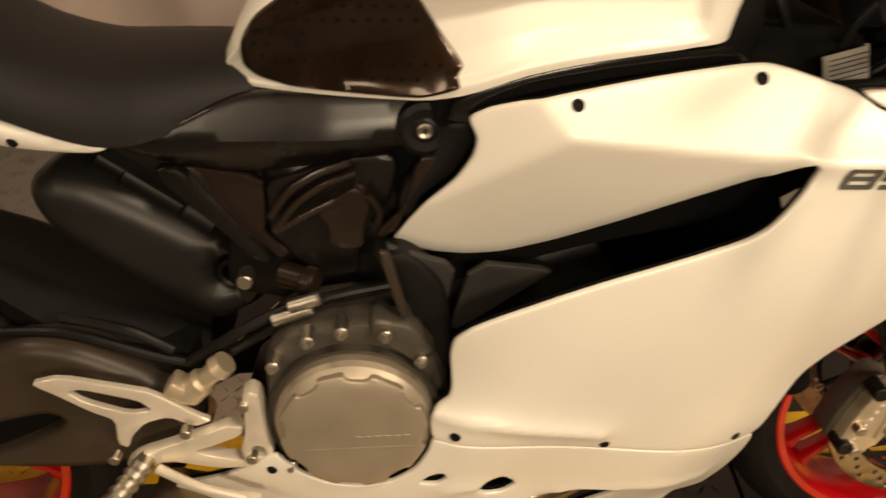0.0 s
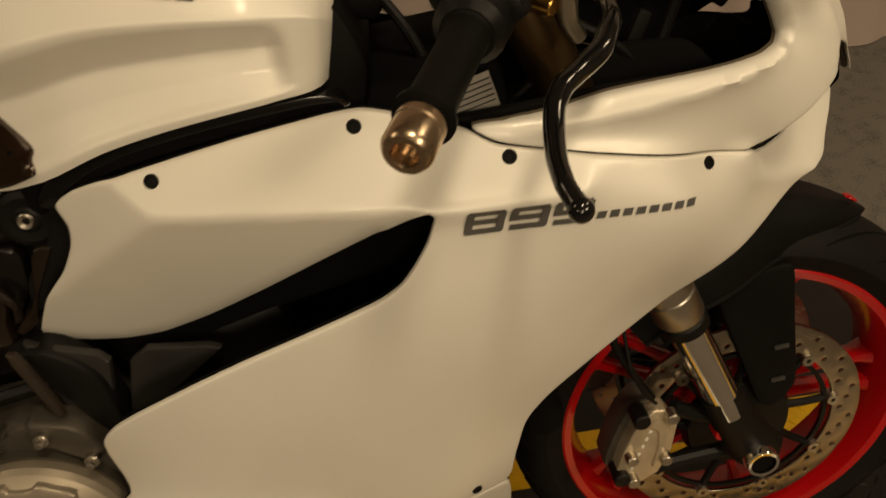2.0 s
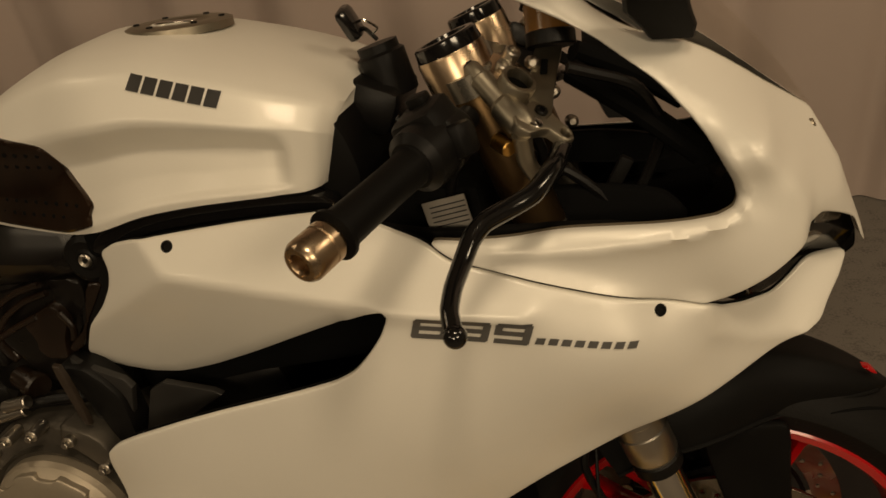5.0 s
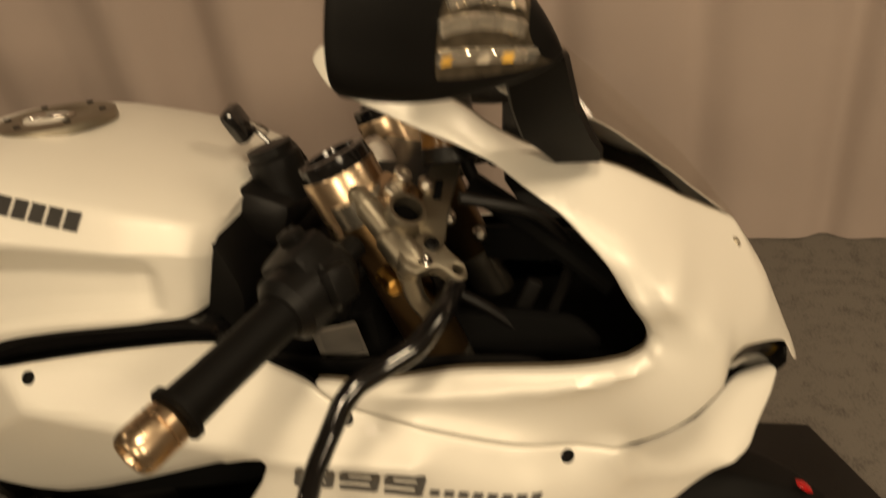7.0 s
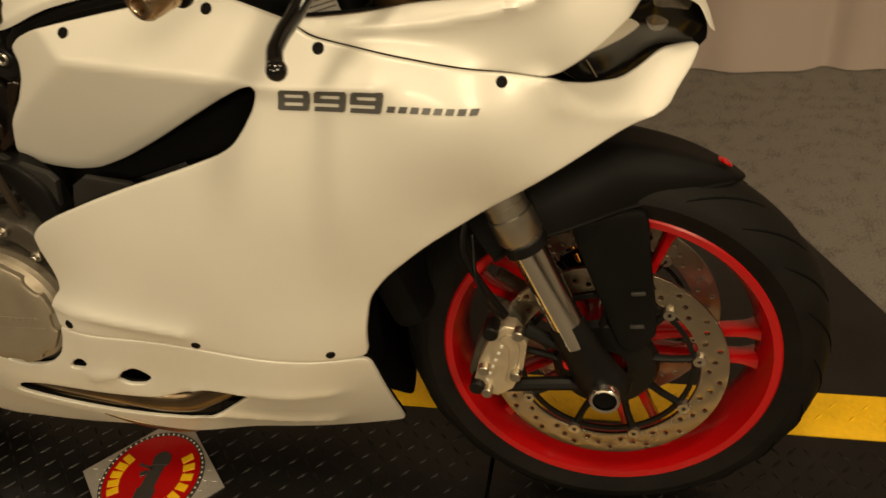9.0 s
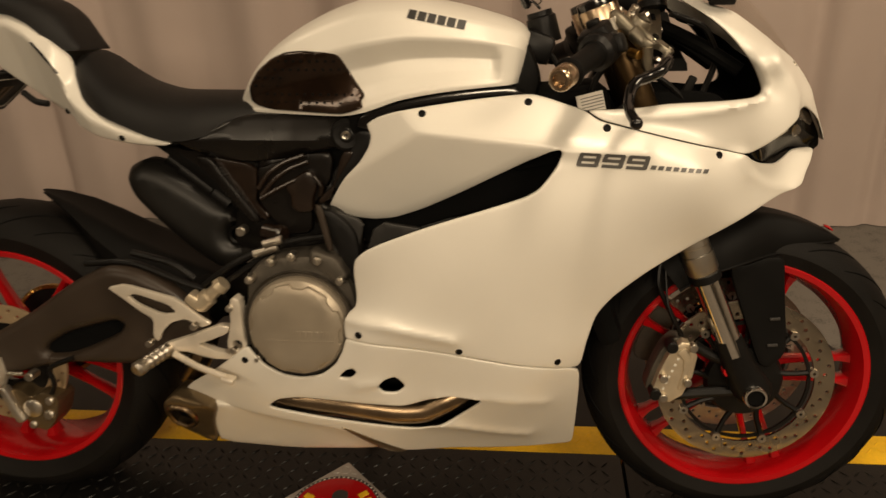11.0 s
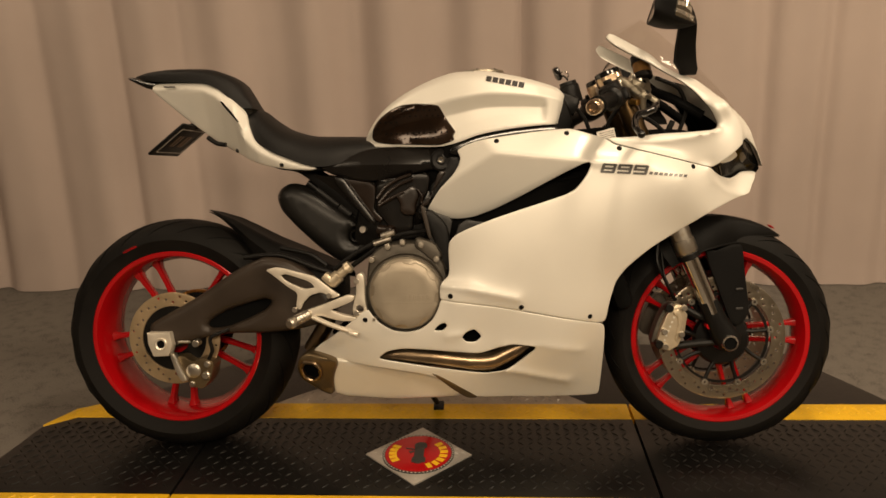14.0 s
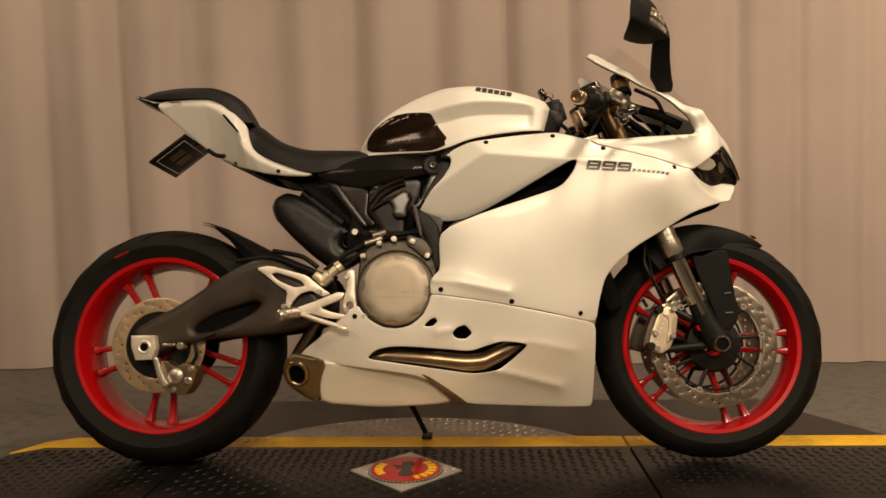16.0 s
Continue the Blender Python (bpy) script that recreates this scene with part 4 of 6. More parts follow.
RAIL = [(.735, .776), (.745, .798), (.815, .820), (.884, .832), (.953, .839), (1.003, .842), (1.030, .818), (.951, .818), (.883, .811), (.815, .800), (.785, .788), (.765, .770)]
for side in (-1, 1):
    part("side_rail", panel(RAIL, lambda q: .140 + 0 * q[:, 0], .02, res=.014, roll=.005, side=side), GLOSSBLACK, bike, "gloss black strip below the tank")
part("rail_filler", block((.30, .26, .05), pose(.87, 0, .80, 0, -5, 0), .01), CAVITY, bike)

# ---- seat subframe and side covers ----
SUBFRAME = [(.404, .749), (.432, .755), (.469, .768), (.513, .788), (.551, .797), (.612, .797), (.700, .792), (.735, .790), (.757, .770), (.748, .742), (.715, .733), (.685, .738), (.600, .718), (.544, .710), (.472, .716), (.430, .733)]
def SUBW(q):
    """Two facets that meet on a long crease."""
    crease = np.interp(q[:, 0], [.40, .56, .72], [.746, .752, .757])
    wide = np.interp(q[:, 0], [.40, .50, .62, .75], [.106, .116, .124, .120])
    up, down = wide - .36 * (q[:, 1] - crease), wide - .50 * (crease - q[:, 1])
    return -np.log(np.exp(-700 * up) + np.exp(-700 * down)) / 700
for side in (-1, 1):
    part("subframe_cover", panel(SUBFRAME, SUBW, .012, res=.012, roll=.004, side=side), COVERS, bike, "satin black frame cover")
    boss = lathe([(.004, -.128), (.010, -.128), (.013, -.126), (.022, -.127), (.028, -.124), (.030, -.115), (.030, -.09), (.004, -.09)], 32, centre=(.717, 0, .762))
    part("pivot_boss", boss if side < 0 else flip(boss), BLACK, bike)
    bolt = lathe([(.0035, -.129), (.0065, -.131), (.008, -.129), (.008, -.12), (.0035, -.12)], 20, centre=(.717, 0, .762))
    part("bolt", bolt if side < 0 else flip(bolt), STEEL, bike, "bright steel bolt")
    arm = panel([(.735, .775), (.760, .772), (.770, .745), (.748, .715), (.712, .690), (.700, .664), (.684, .668), (.690, .70), (.715, .725), (.728, .745)], .128, .02, res=.012, roll=.006, side=side)
    part("frame_arm", arm, BLACK, bike, "satin black frame arm")
SIDECOVER = [(.345, .737), (.468, .719), (.540, .712), (.620, .725), (.685, .740), (.713, .700), (.695, .668), (.700, .649), (.661, .598), (.595, .584), (.545, .601), (.509, .623), (.452, .674), (.39, .715)]
COVERW = Depth([(.345, .735, .075), (.54, .71, .10), (.685, .74, .105), (.70, .65, .11), (.595, .59, .095), (.45, .68, .08), (.6, .66, .112)], ridges=[([(.54, .712), (.535, .62)], -.016, .010), ([(.58, .70), (.66, .66), (.66, .61)], .008, .01)])
for side in (-1, 1):
    part("side_cover", panel(SIDECOVER, lambda q: COVERW(q) - .018, .02, res=.012, roll=.004, side=side), COVERS, bike, "glossy dark brown side cover")
    part("inner_panel", panel([(.456, .722), (.547, .706), (.545, .664), (.541, .640), (.566, .615), (.552, .604), (.505, .662), (.478, .695)], lambda q: .098 + .10 * (q[:, 0] - .50), .006, res=.012, roll=.003, side=side, smooth=1), BROWN, bike, "brown plastic inner panel")
    part("strut", panel([(.440, .724), (.466, .722), (.495, .680), (.542, .617), (.548, .603), (.530, .606), (.482, .664), (.446, .706)], .110, .012, res=.012, roll=.004, side=side, smooth=1), COVERS, bike, "dark frame strut")
    part("control_module", panel([(.549, .702), (.585, .713), (.631, .728), (.681, .731), (.688, .716), (.680, .678), (.655, .643), (.644, .628), (.640, .583), (.594, .578), (.572, .604), (.546, .640), (.548, .664)], lambda q: .104 + .05 * np.clip(q[:, 1] - .64, -.04, .09), .03, res=.012, roll=.006, side=side, smooth=1), COVERS, bike, "black electronics housing")
    part("relay_box", panel([(.601, .671), (.614, .684), (.641, .700), (.652, .695), (.660, .674), (.650, .650), (.648, .625), (.621, .625), (.610, .636), (.611, .654)], lambda q: .120 - .06 * (q[:, 0] - .63), .02, res=.010, roll=.005, side=side, smooth=1), BROWN, bike, "black relay box with bevelled edges")
    part("arm_facing", panel([(.709, .734), (.730, .735), (.717, .714), (.699, .687), (.684, .653), (.667, .643), (.662, .650), (.692, .678)], .1305, .006, res=.010, roll=.002, side=side, smooth=1), BROWN, bike, "brown glossy arm facing")
for line in ([(.553, .668), (.574, .697), (.606, .716), (.640, .727)], [(.558, .656), (.582, .684), (.612, .704), (.646, .716)], [(.556, .650), (.588, .668), (.622, .684)], [(.655, .690), (.668, .672), (.664, .655)]):
    part("wiring_loop", tube([(x, -.119, z) for x, z in line], .0042, 10), BROWN, bike, "brown sleeved wiring")
part("under_tray", panel([(.28, .752), (.345, .736), (.40, .69), (.46, .64), (.53, .585), (.545, .60), (.47, .67), (.40, .728), (.36, .748)], .06, .12, res=.02, roll=.004), MATT, bike, "black tray under the seat")
for side in (-1, 1):
    part("under_tail", panel([(-.02, .945), (.07, .858), (.20, .79), (.30, .742), (.40, .738), (.42, .75), (.30, .78), (.15, .86), (.03, .94)], lambda q: np.maximum(TAILW(q) - .012, .004), .004, res=.02, side=side), MATT, bike)

# shock cover and canister
CAN = [(.279, .672), (.290, .696), (.318, .710), (.352, .702), (.400, .674), (.462, .634), (.520, .592), (.537, .560), (.516, .522), (.465, .496), (.436, .505), (.394, .535), (.334, .590), (.290, .638)]
part("exhaust_shield", panel(CAN, .078, .05, holes=([(.49 + .015 * math.cos(a), .571 + .015 * math.sin(a)) for a in np.linspace(0, 2 * math.pi, 13)[:-1]],), res=.012, roll=.030, smooth=2), SHIELD, bike, "satin dark grey heat shield", angle=50)
part("shield_ring", lathe([(.012, -.072), (.016, -.0745), (.018, -.072), (.018, -.05), (.012, -.05)], 28, centre=(.49, 0, .571)), BLACK, bike)
part("shock_absorber", turned((.36, -.04, .71), (.52, -.04, .585), [(0, .012), (.15, .012), (.16, .020), (.5, .020), (.52, .024), (.7, .024), (.72, .012), (1, .012)]), BLACK, bike, "black shock absorber body")
part("shock_reservoir", turned((.400, .005, .660), (.462, .005, .621), [(0, .008), (.05, .0105), (.75, .0105), (.78, .008), (1, .008)], 20), GOLD, bike, "gold shock reservoir")
part("shock_fitting", rod((.462, .005, .621), (.492, .005, .602), .009), STEEL, bike)

# ---- engine ----
CC = (.627, 0, .436)
CASE = [(.528, .47), (.535, .525), (.560, .549), (.602, .560), (.673, .562), (.700, .545), (.725, .505), (.735, .45), (.722, .38), (.68, .335), (.62, .325), (.56, .345), (.525, .40)]
engine = part("engine", panel(CASE, .165, .33, res=.03, roll=.012), ENGINE, bike, "grey cast engine block")
part("rear_cylinder", block((.22, .17, .20), pose(.60, 0, .62, 0, 12, 0), .03), BLACK, engine)
part("front_cylinder", block((.28, .22, .20), pose(.86, 0, .47, 0, 70, 0), .03), BLACK, engine)
part("sump", block((.40, .20, .14), pose(.66, 0, .30), .04), BLACK, engine)
ring = [(.03, -.172), (.094, -.172), (.0985, -.178), (.0985, -.150), (.03, -.150)]
part("clutch_ring", lathe(ring, 72, centre=CC), ENGINE, engine)
cover = lathe([(.0005, -.200), (.073, -.200), (.080, -.196), (.0865, -.190), (.0895, -.183), (.0895, -.165), (.0005, -.165)], 80, centre=CC)
part("clutch_cover", cover, COVER, engine, "bronze-grey round clutch cover", angle=20)
lobes = []
for k in range(8):
    for step, r in ((-.27, .0765), (-.20, .0835), (.20, .0835), (.27, .0765)):
        a = 2 * math.pi * k / 8 + .25 + step * (1.1 if k % 2 else .85)
        lobes.append((CC[0] + r * math.cos(a), CC[2] + r * math.sin(a)))
part("cover_face", panel(lobes, lambda q: .2055 - .22 * np.clip(np.hypot(q[:, 0] - CC[0], q[:, 1] - CC[2]) - .068, 0, 1), .012, res=.012, roll=.0018, smooth=1), COVER, engine, "lobed raised face of the clutch cover", angle=25)
part("cover_lettering", join(*[block((.0075, .0008, .009), pose(.632 + k * .0105, -.2058, .431, 0, 10, 0), .0003, 1) for k in range(6)]), COVER, engine, "raised lettering bars")
part("cover_lettering", join(*[block((.009, .0006, .003), pose(.575 + k * .0115, -.2057, .417, 0, 0, 0), .0002, 1) for k in range(11)]), COVER, engine)
for x, z in ((.585, .552), (.622, .562), (.668, .556), (.545, .52), (.705, .52), (.548, .372)):
    part("bolt", join(rod((x, -.16, z), (x, -.186, z), .0075, 14), rod((x, -.18, z), (x, -.192, z), .0045, 6)), STEEL, engine, "bright steel bolt")
part("engine_lug", slab([(.655, .575), (.70, .56), (.722, .525), (.70, .51), (.672, .535), (.65, .55)], -.178, -.15, .006), ENGINE, engine)
part("side_strut", panel([(.655, .640), (.690, .640), (.715, .62), (.734, .595), (.742, .50), (.728, .475), (.706, .50), (.70, .56), (.672, .61)], .155, .03, res=.012, roll=.008), BLACK, bike, "satin black engine bracket")
part("deflector", panel([(0.671, 0.648), (0.684, 0.639), (0.745, 0.617), (0.736, 0.576), (0.727, 0.54), (0.687, 0.552)], .148, .008, res=.012, roll=.002, smooth=1), DARKGREY, bike, "dark grey plastic deflector")
part("deflector", panel([(0.763, 0.615), (0.853, 0.602), (0.827, 0.583), (0.748, 0.528), (0.736, 0.529)], .140, .008, res=.012, roll=.002, smooth=1), DARKGREY, bike)
part("deflector_edge", panel([(.665, .651), (.677, .649), (.694, .570), (.684, .570)], .170, .006, res=.012, roll=.002, smooth=1), SWING, bike)
for k, pts in enumerate(([(.44, -.13, .49), (.50, -.14, .535), (.57, -.135, .568), (.66, -.125, .575), (.72, -.12, .60)], [(.46, -.12, .48), (.53, -.135, .53), (.60, -.14, .578), (.69, -.13, .588)], [(.20, -.10, .52), (.30, -.115, .53), (.40, -.12, .49), (.47, -.12, .47)], [(.42, -.12, .50), (.38, -.12, .53), (.30, -.11, .545)])):
    part("hose", tube(pts, .0065), BLACK, bike, "black rubber hose")
for p0, p1 in (((.545, -.148, .556), (.590, -.146, .570)), ((.565, -.15, .575), (.60, -.15, .585))):
    part("hose_fitting", rod(p0, p1, .008), STEEL, bike, "steel hose fitting")
part("sensor_plug", join(rod((.552, -.10, .586), (.586, -.115, .583), .015), rod((.578, -.112, .584), (.592, -.118, .582), .018)), BROWN, bike, "brown sensor plug")
part("bolt", rod((.515, -.10, .59), (.515, -.125, .59), .009), STEEL, bike)

# ---- exhaust ----
part("exhaust_pipe", tube([(.54, -.12, .262), (.60, -.135, .272), (.70, -.142, .267), (.79, -.142, .256), (.84, -.14, .258), (.88, -.136, .278), (.93, -.125, .298), (.99, -.11, .30)], .0255, 20, 3), BRONZE, bike, "heat-tinted exhaust pipe")
# added black sheets behind the slot and the holes, for the shade inside
part("slot_shade_backing", panel([(.53, .25), (.56, .305), (.70, .31), (.82, .30), (.90, .325), (.98, .31), (.90, .225), (.80, .21)], .098, .006), CAVITY, bike)
part("hole_shade_backing", panel([(.68, .33), (.70, .38), (.82, .37), (.83, .30)], .13, .006), CAVITY, bike)
SIL = [(.425, .262), (.455, .263), (.560, .246), (.682, .227), (.712, .205), (.768, .158), (.70, .150), (.58, .145), (.43, .156), (.426, .20)]
part("silencer", panel(SIL, lambda q: .104 + .040 * np.clip((q[:, 1] - .145) / .11, 0, 1), .08, res=.012, roll=.006, smooth=1), CHAMPAGNE, bike, "silver painted silencer under the belly", angle=50)
# dark strip drawn as the shade line between silencer and belly pan
part("gap_shade_strip", panel([(.446, .270), (.460, .2745), (.560, .256), (.690, .2365), (.690, .2265), (.560, .246), (.455, .263)], lambda q: SIDE(q) - .009, .004, res=.012, roll=.001, smooth=0), CAVITY, bike)
part("silencer_trim", panel([(.684, .231), (.702, .226), (.745, .198), (.806, .152), (.774, .152), (.738, .182), (.712, .207)], lambda q: SIDE(q) + .0015, .010, res=.012, roll=.002), OLIVETRIM, bike, "olive-bronze trim strip")
COLLAR = [(.338, .240), (.350, .270), (.374, .284), (.452, .263), (.432, .215), (.426, .158), (.392, .170), (.346, .204)]
MOUTH = [(.350, .240), (.362, .258), (.388, .256), (.402, .240), (.400, .216), (.380, .202), (.356, .212)]
cap_depth = lambda q: .118 + .048 * np.clip((q[:, 1] - .175) / .09, 0, 1) - .10 * np.clip(.40 - q[:, 0], 0, .06)
part("silencer_cap", panel(COLLAR, cap_depth, .07, holes=(MOUTH,), res=.010, roll=.006), OLIVETRIM, bike, "olive-bronze silencer end cap", angle=50)
lip = [(x, -float(cap_depth(np.array([[x, z]]))[0]) - .001, z) for x, z in resample(cut(MOUTH, 2), .008)]
part("exhaust_outlet", tube(lip + lip[:2], .0055, 10, 1), BRONZE, bike, "bronze lip round the exhaust mouth")
# added black sheet: the shade inside the mouth as a colour
part("mouth_shade_backing", panel([(.345, .245), (.362, .264), (.392, .260), (.408, .240), (.404, .212), (.380, .197), (.352, .208)], lambda q: cap_depth(q) - .024, .004, res=.012), CAVITY, bike, "dark backing sheet for the shade in the exhaust mouth")
part("header_pipe", tube([(.36, -.06, .27), (.40, -.08, .33), (.42, -.08, .38)], .022, 14), BRONZE, bike, "heat-tinted exhaust pipe")
part("side_stand", join(tube([(.60, .05, .19), (.64, .10, .14), (.675, .165, .055)], .008, 10), block((.03, .045, .008), pose(.68, .172, .044, 12, 0, 0), .003)), BLACK, bike, "dark steel side stand")
part("stand_bracket", block((.09, .05, .03), pose(.64, .03, .155), .008), BLACK, bike)
part("underbelly", block((.36, .10, .02), pose(.80, 0, .17), .008), CAVITY, bike)

# ---- swingarm, rear brake ----
ARM = [(-.060, .339), (-.046, .354), (.071, .416), (.180, .489), (.256, .524), (.315, .518), (.388, .475), (.440, .42), (.43, .36), (.354, .338), (.263, .326), (.143, .323), (.043, .299), (-.011, .276), (-.050, .285)]
ARMHOLE = [(.098, .343), (.106, .358), (.152, .384), (.220, .406), (.258, .416), (.277, .409), (.257, .386), (.200, .358), (.150, .339), (.108, .335)]
arm = part("swingarm", panel(ARM, lambda q: .118 + .02 * np.clip((q[:, 0] - .1) / .2, 0, 1), .04, holes=(ARMHOLE,), res=.014, roll=.016), SWING, bike, "brown-black satin swingarm", angle=50)
# added black sheet behind the arm's opening, in place of its shade
part("arm_shade_backing", panel([(.085, .335), (.10, .37), (.26, .425), (.29, .41), (.26, .37), (.15, .325)], .102, .006), CAVITY, arm)
part("chain_side", flip(panel(ARM, .118, .035, res=.03, roll=.01)), MATT, arm)
part("arm_bridge", block((.16, .22, .10), pose(.36, 0, .44), .02), MATT, arm)
part("axle_block", panel([(-.052, .330), (.008, .330), (.013, .297), (.002, .269), (-.038, .268), (-.050, .300)], .140, .03, res=.02, roll=.002, smooth=0), FOOTALU, bike, "pale aluminium axle block")
part("axle_nut", lathe([(.0105, -.142), (.0145, -.1435), (.0165, -.142), (.0165, -.13), (.0105, -.13)], 32, centre=(-.016, 0, .301)), FOOTALU, bike)
part("axle_bore", rod((-.016, -.135, .301), (-.016, -.1415, .301), .0108), CAVITY, bike)
part("adjuster", rod((.03, -.138, .306), (.062, -.138, .306), .004), STEEL, bike)
part("bolt", rod((.077, -.12, .303), (.077, -.147, .303), .009), STEEL, bike, "bright steel bolt")


def ring_pts(r, n=72):
    return [(r * math.cos(2 * math.pi * k / n), r * math.sin(2 * math.pi * k / n)) for k in range(n)]


def brake_disc(hub, r_out, r_in, y, holes, side=-1, metal=DISC):
    pts = []
    for k in range(holes):
        a = 2 * math.pi * k / holes
        r = r_in + (r_out - r_in) * (.28, .5, .72)[k % 3]
        pts.append([(r * math.cos(a) + .0034 * math.cos(b), r * math.sin(a) + .0034 * math.sin(b)) for b in np.linspace(0, 2 * math.pi, 9)[:-1]])
    return part("brake_disc", panel(ring_pts(r_out), y, .0048, holes=[ring_pts(r_in), *pts], res=.016, roll=.0012, side=side, smooth=0), metal, hub, "drilled steel brake disc")


stripe = [[(.2585 * math.cos(a), -.0905, .2585 * math.sin(a)) for a in np.linspace(radians(110), radians(119), 9)], [(.263 * math.cos(a), -.0905, .263 * math.sin(a)) for a in np.linspace(radians(110), radians(119), 9)]]
part("tyre_mark", join(skin(stripe, closed=False), skin([[(x, y + .004, z) for x, y, z in r] for r in stripe], closed=False)), RED, rear, "faded red mark on the tyre")
brake_disc(rear, .1225, .086, .092, 36, -1, REARDISC)
part("disc_carrier", lathe([(.04, -.088), (.09, -.088), (.09, -.083), (.04, -.083)], 40), BLACK, rear)
part("sprocket", lathe([(.06, .085), (.10, .085), (.10, .092), (.06, .092)], 44), BLACK, rear)
part("chain", join(*[block((.012, .014, .009), pose(.095 * math.cos(a), .088, .313 - .313 + .10 * math.sin(a), 0, -math.degrees(a) + 90, 0), .002, 1) for a in np.linspace(.6, 5.6, 44)]), GOLD, rear, "gold drive chain")
caliper = part("rear_caliper", join(slab([(.005, .262), (.035, .268), (.060, .25), (.085, .262), (.118, .250), (.108, .205), (.085, .178), (.055, .185), (.035, .215)], -.128, -.072, .003)), OLIVETRIM, bike, "cast bronze-grey rear brake caliper")
for x, z, r in ((.063, .228, .019), (.095, .215, .011), (.10, .245, .009), (.058, .192, .008)):
    part("piston_cap", lathe([(.0005, -.134), (r * .7, -.134), (r, -.131), (r, -.12), (.0005, -.12)], 22, centre=(x, 0, z)), STEEL, caliper)
part("caliper_stay", slab([(.005, .275), (.02, .275), (.038, .225), (.05, .205), (.035, .20), (.02, .225)], -.142, -.125, .003), ALU, caliper)
part("brake_hose", tube([(.10, -.12, .255), (.115, -.125, .28), (.105, -.125, .315), (.16, -.12, .335)], .005), BLACK, caliper)

# hugger over the rear tyre
hug = []
for x, z, w, drop in ((.074, .640, .012, .004), (.10, .634, .034, .010), (.15, .617, .060, .030), (.20, .592, .080, .060), (.26, .560, .092, .085), (.32, .535, .096, .075), (.39, .505, .090, .05), (.44, .48, .08, .03)):
    hug.append([(x + .02 * abs(v) ** 2, w * math.copysign(min(1, abs(v) * 1.35), v), z - drop * max(0, abs(v) - .45) ** 1.3 * 2.2) for v in np.linspace(-1, 1, 25)])
part("rear_hugger", join(skin(hug, closed=False), skin([[(x, y * .96, z - .006) for x, y, z in r] for r in hug], closed=False)), MATT, bike, "matt black rear mudguard")

def ring_of(x, z, r, n=14):
    return [(x + r * math.cos(a), z + r * math.sin(a)) for a in np.linspace(0, 2 * math.pi, n + 1)[:-1]]


# foot control plate, peg, brake pedal
HEEL = [(.272, .495), (.306, .502), (.375, .483), (.400, .476), (.444, .440), (.462, .429), (.440, .421), (.414, .438), (.385, .430), (.366, .410), (.358, .392), (.348, .400), (.353, .436), (.330, .450), (.296, .478)]
foot = part("foot_plate", panel(HEEL, .165, .007, holes=([(.310, .481), (.326, .484), (.385, .464), (.398, .449), (.370, .445), (.324, .466)],), res=.02, roll=.0015, smooth=1), FOOTALU, bike, "pale aluminium heel plate")
part("peg_hanger", panel([(.355, .378), (.372, .392), (.420, .408), (.461, .424), (.480, .432), (.500, .430), (.494, .416), (.460, .402), (.436, .394), (.470, .382), (.503, .376), (.503, .366), (.462, .366), (.405, .382), (.372, .366)], .178, .016, res=.02, roll=.002, smooth=1), FOOTALU, foot)
part("hanger_arm", panel([(.506, .482), (.516, .489), (.526, .481), (.526, .427), (.531, .390), (.518, .378), (.498, .378), (.494, .400), (.504, .434)], .186, .022, holes=(ring_of(.513, .398, .009),), res=.02, roll=.003, smooth=1), FOOTALU, foot)
part("footpeg", turned((.385, -.165, .385), (.350, -.245, .372), [(0, .010), (.2, .012), (.25, .014), (.32, .011), (.39, .014), (.46, .011), (.53, .014), (.6, .011), (.67, .014), (.74, .011), (.81, .014), (.95, .014), (1, .009)], 16), STEEL, foot, "ribbed steel footpeg")
part("brake_pedal", join(tube([(.395, -.185, .378), (.44, -.20, .362), (.495, -.205, .345)], .006, 10), block((.024, .022, .010), pose(.50, -.207, .342, 0, 14, 0), .003)), FOOTALU, foot)
part("master_cylinder", join(turned((.432, -.15, .456), (.486, -.15, .503), [(0, .012), (.1, .017), (.45, .017), (.5, .012), (.8, .012), (.82, .016), (1, .014)], 18), block((.03, .03, .022), pose(.43, -.15, .47, 0, 40, 0), .005)), CALIPER, foot, "gold-grey rear brake master cylinder")
for x, z in ((.506, .468), (.505, .388), (.437, .432), (.35, .397)):
    part("bolt", rod((x, -.176, z), (x, -.19, z), .0065, 14), STEEL, foot)

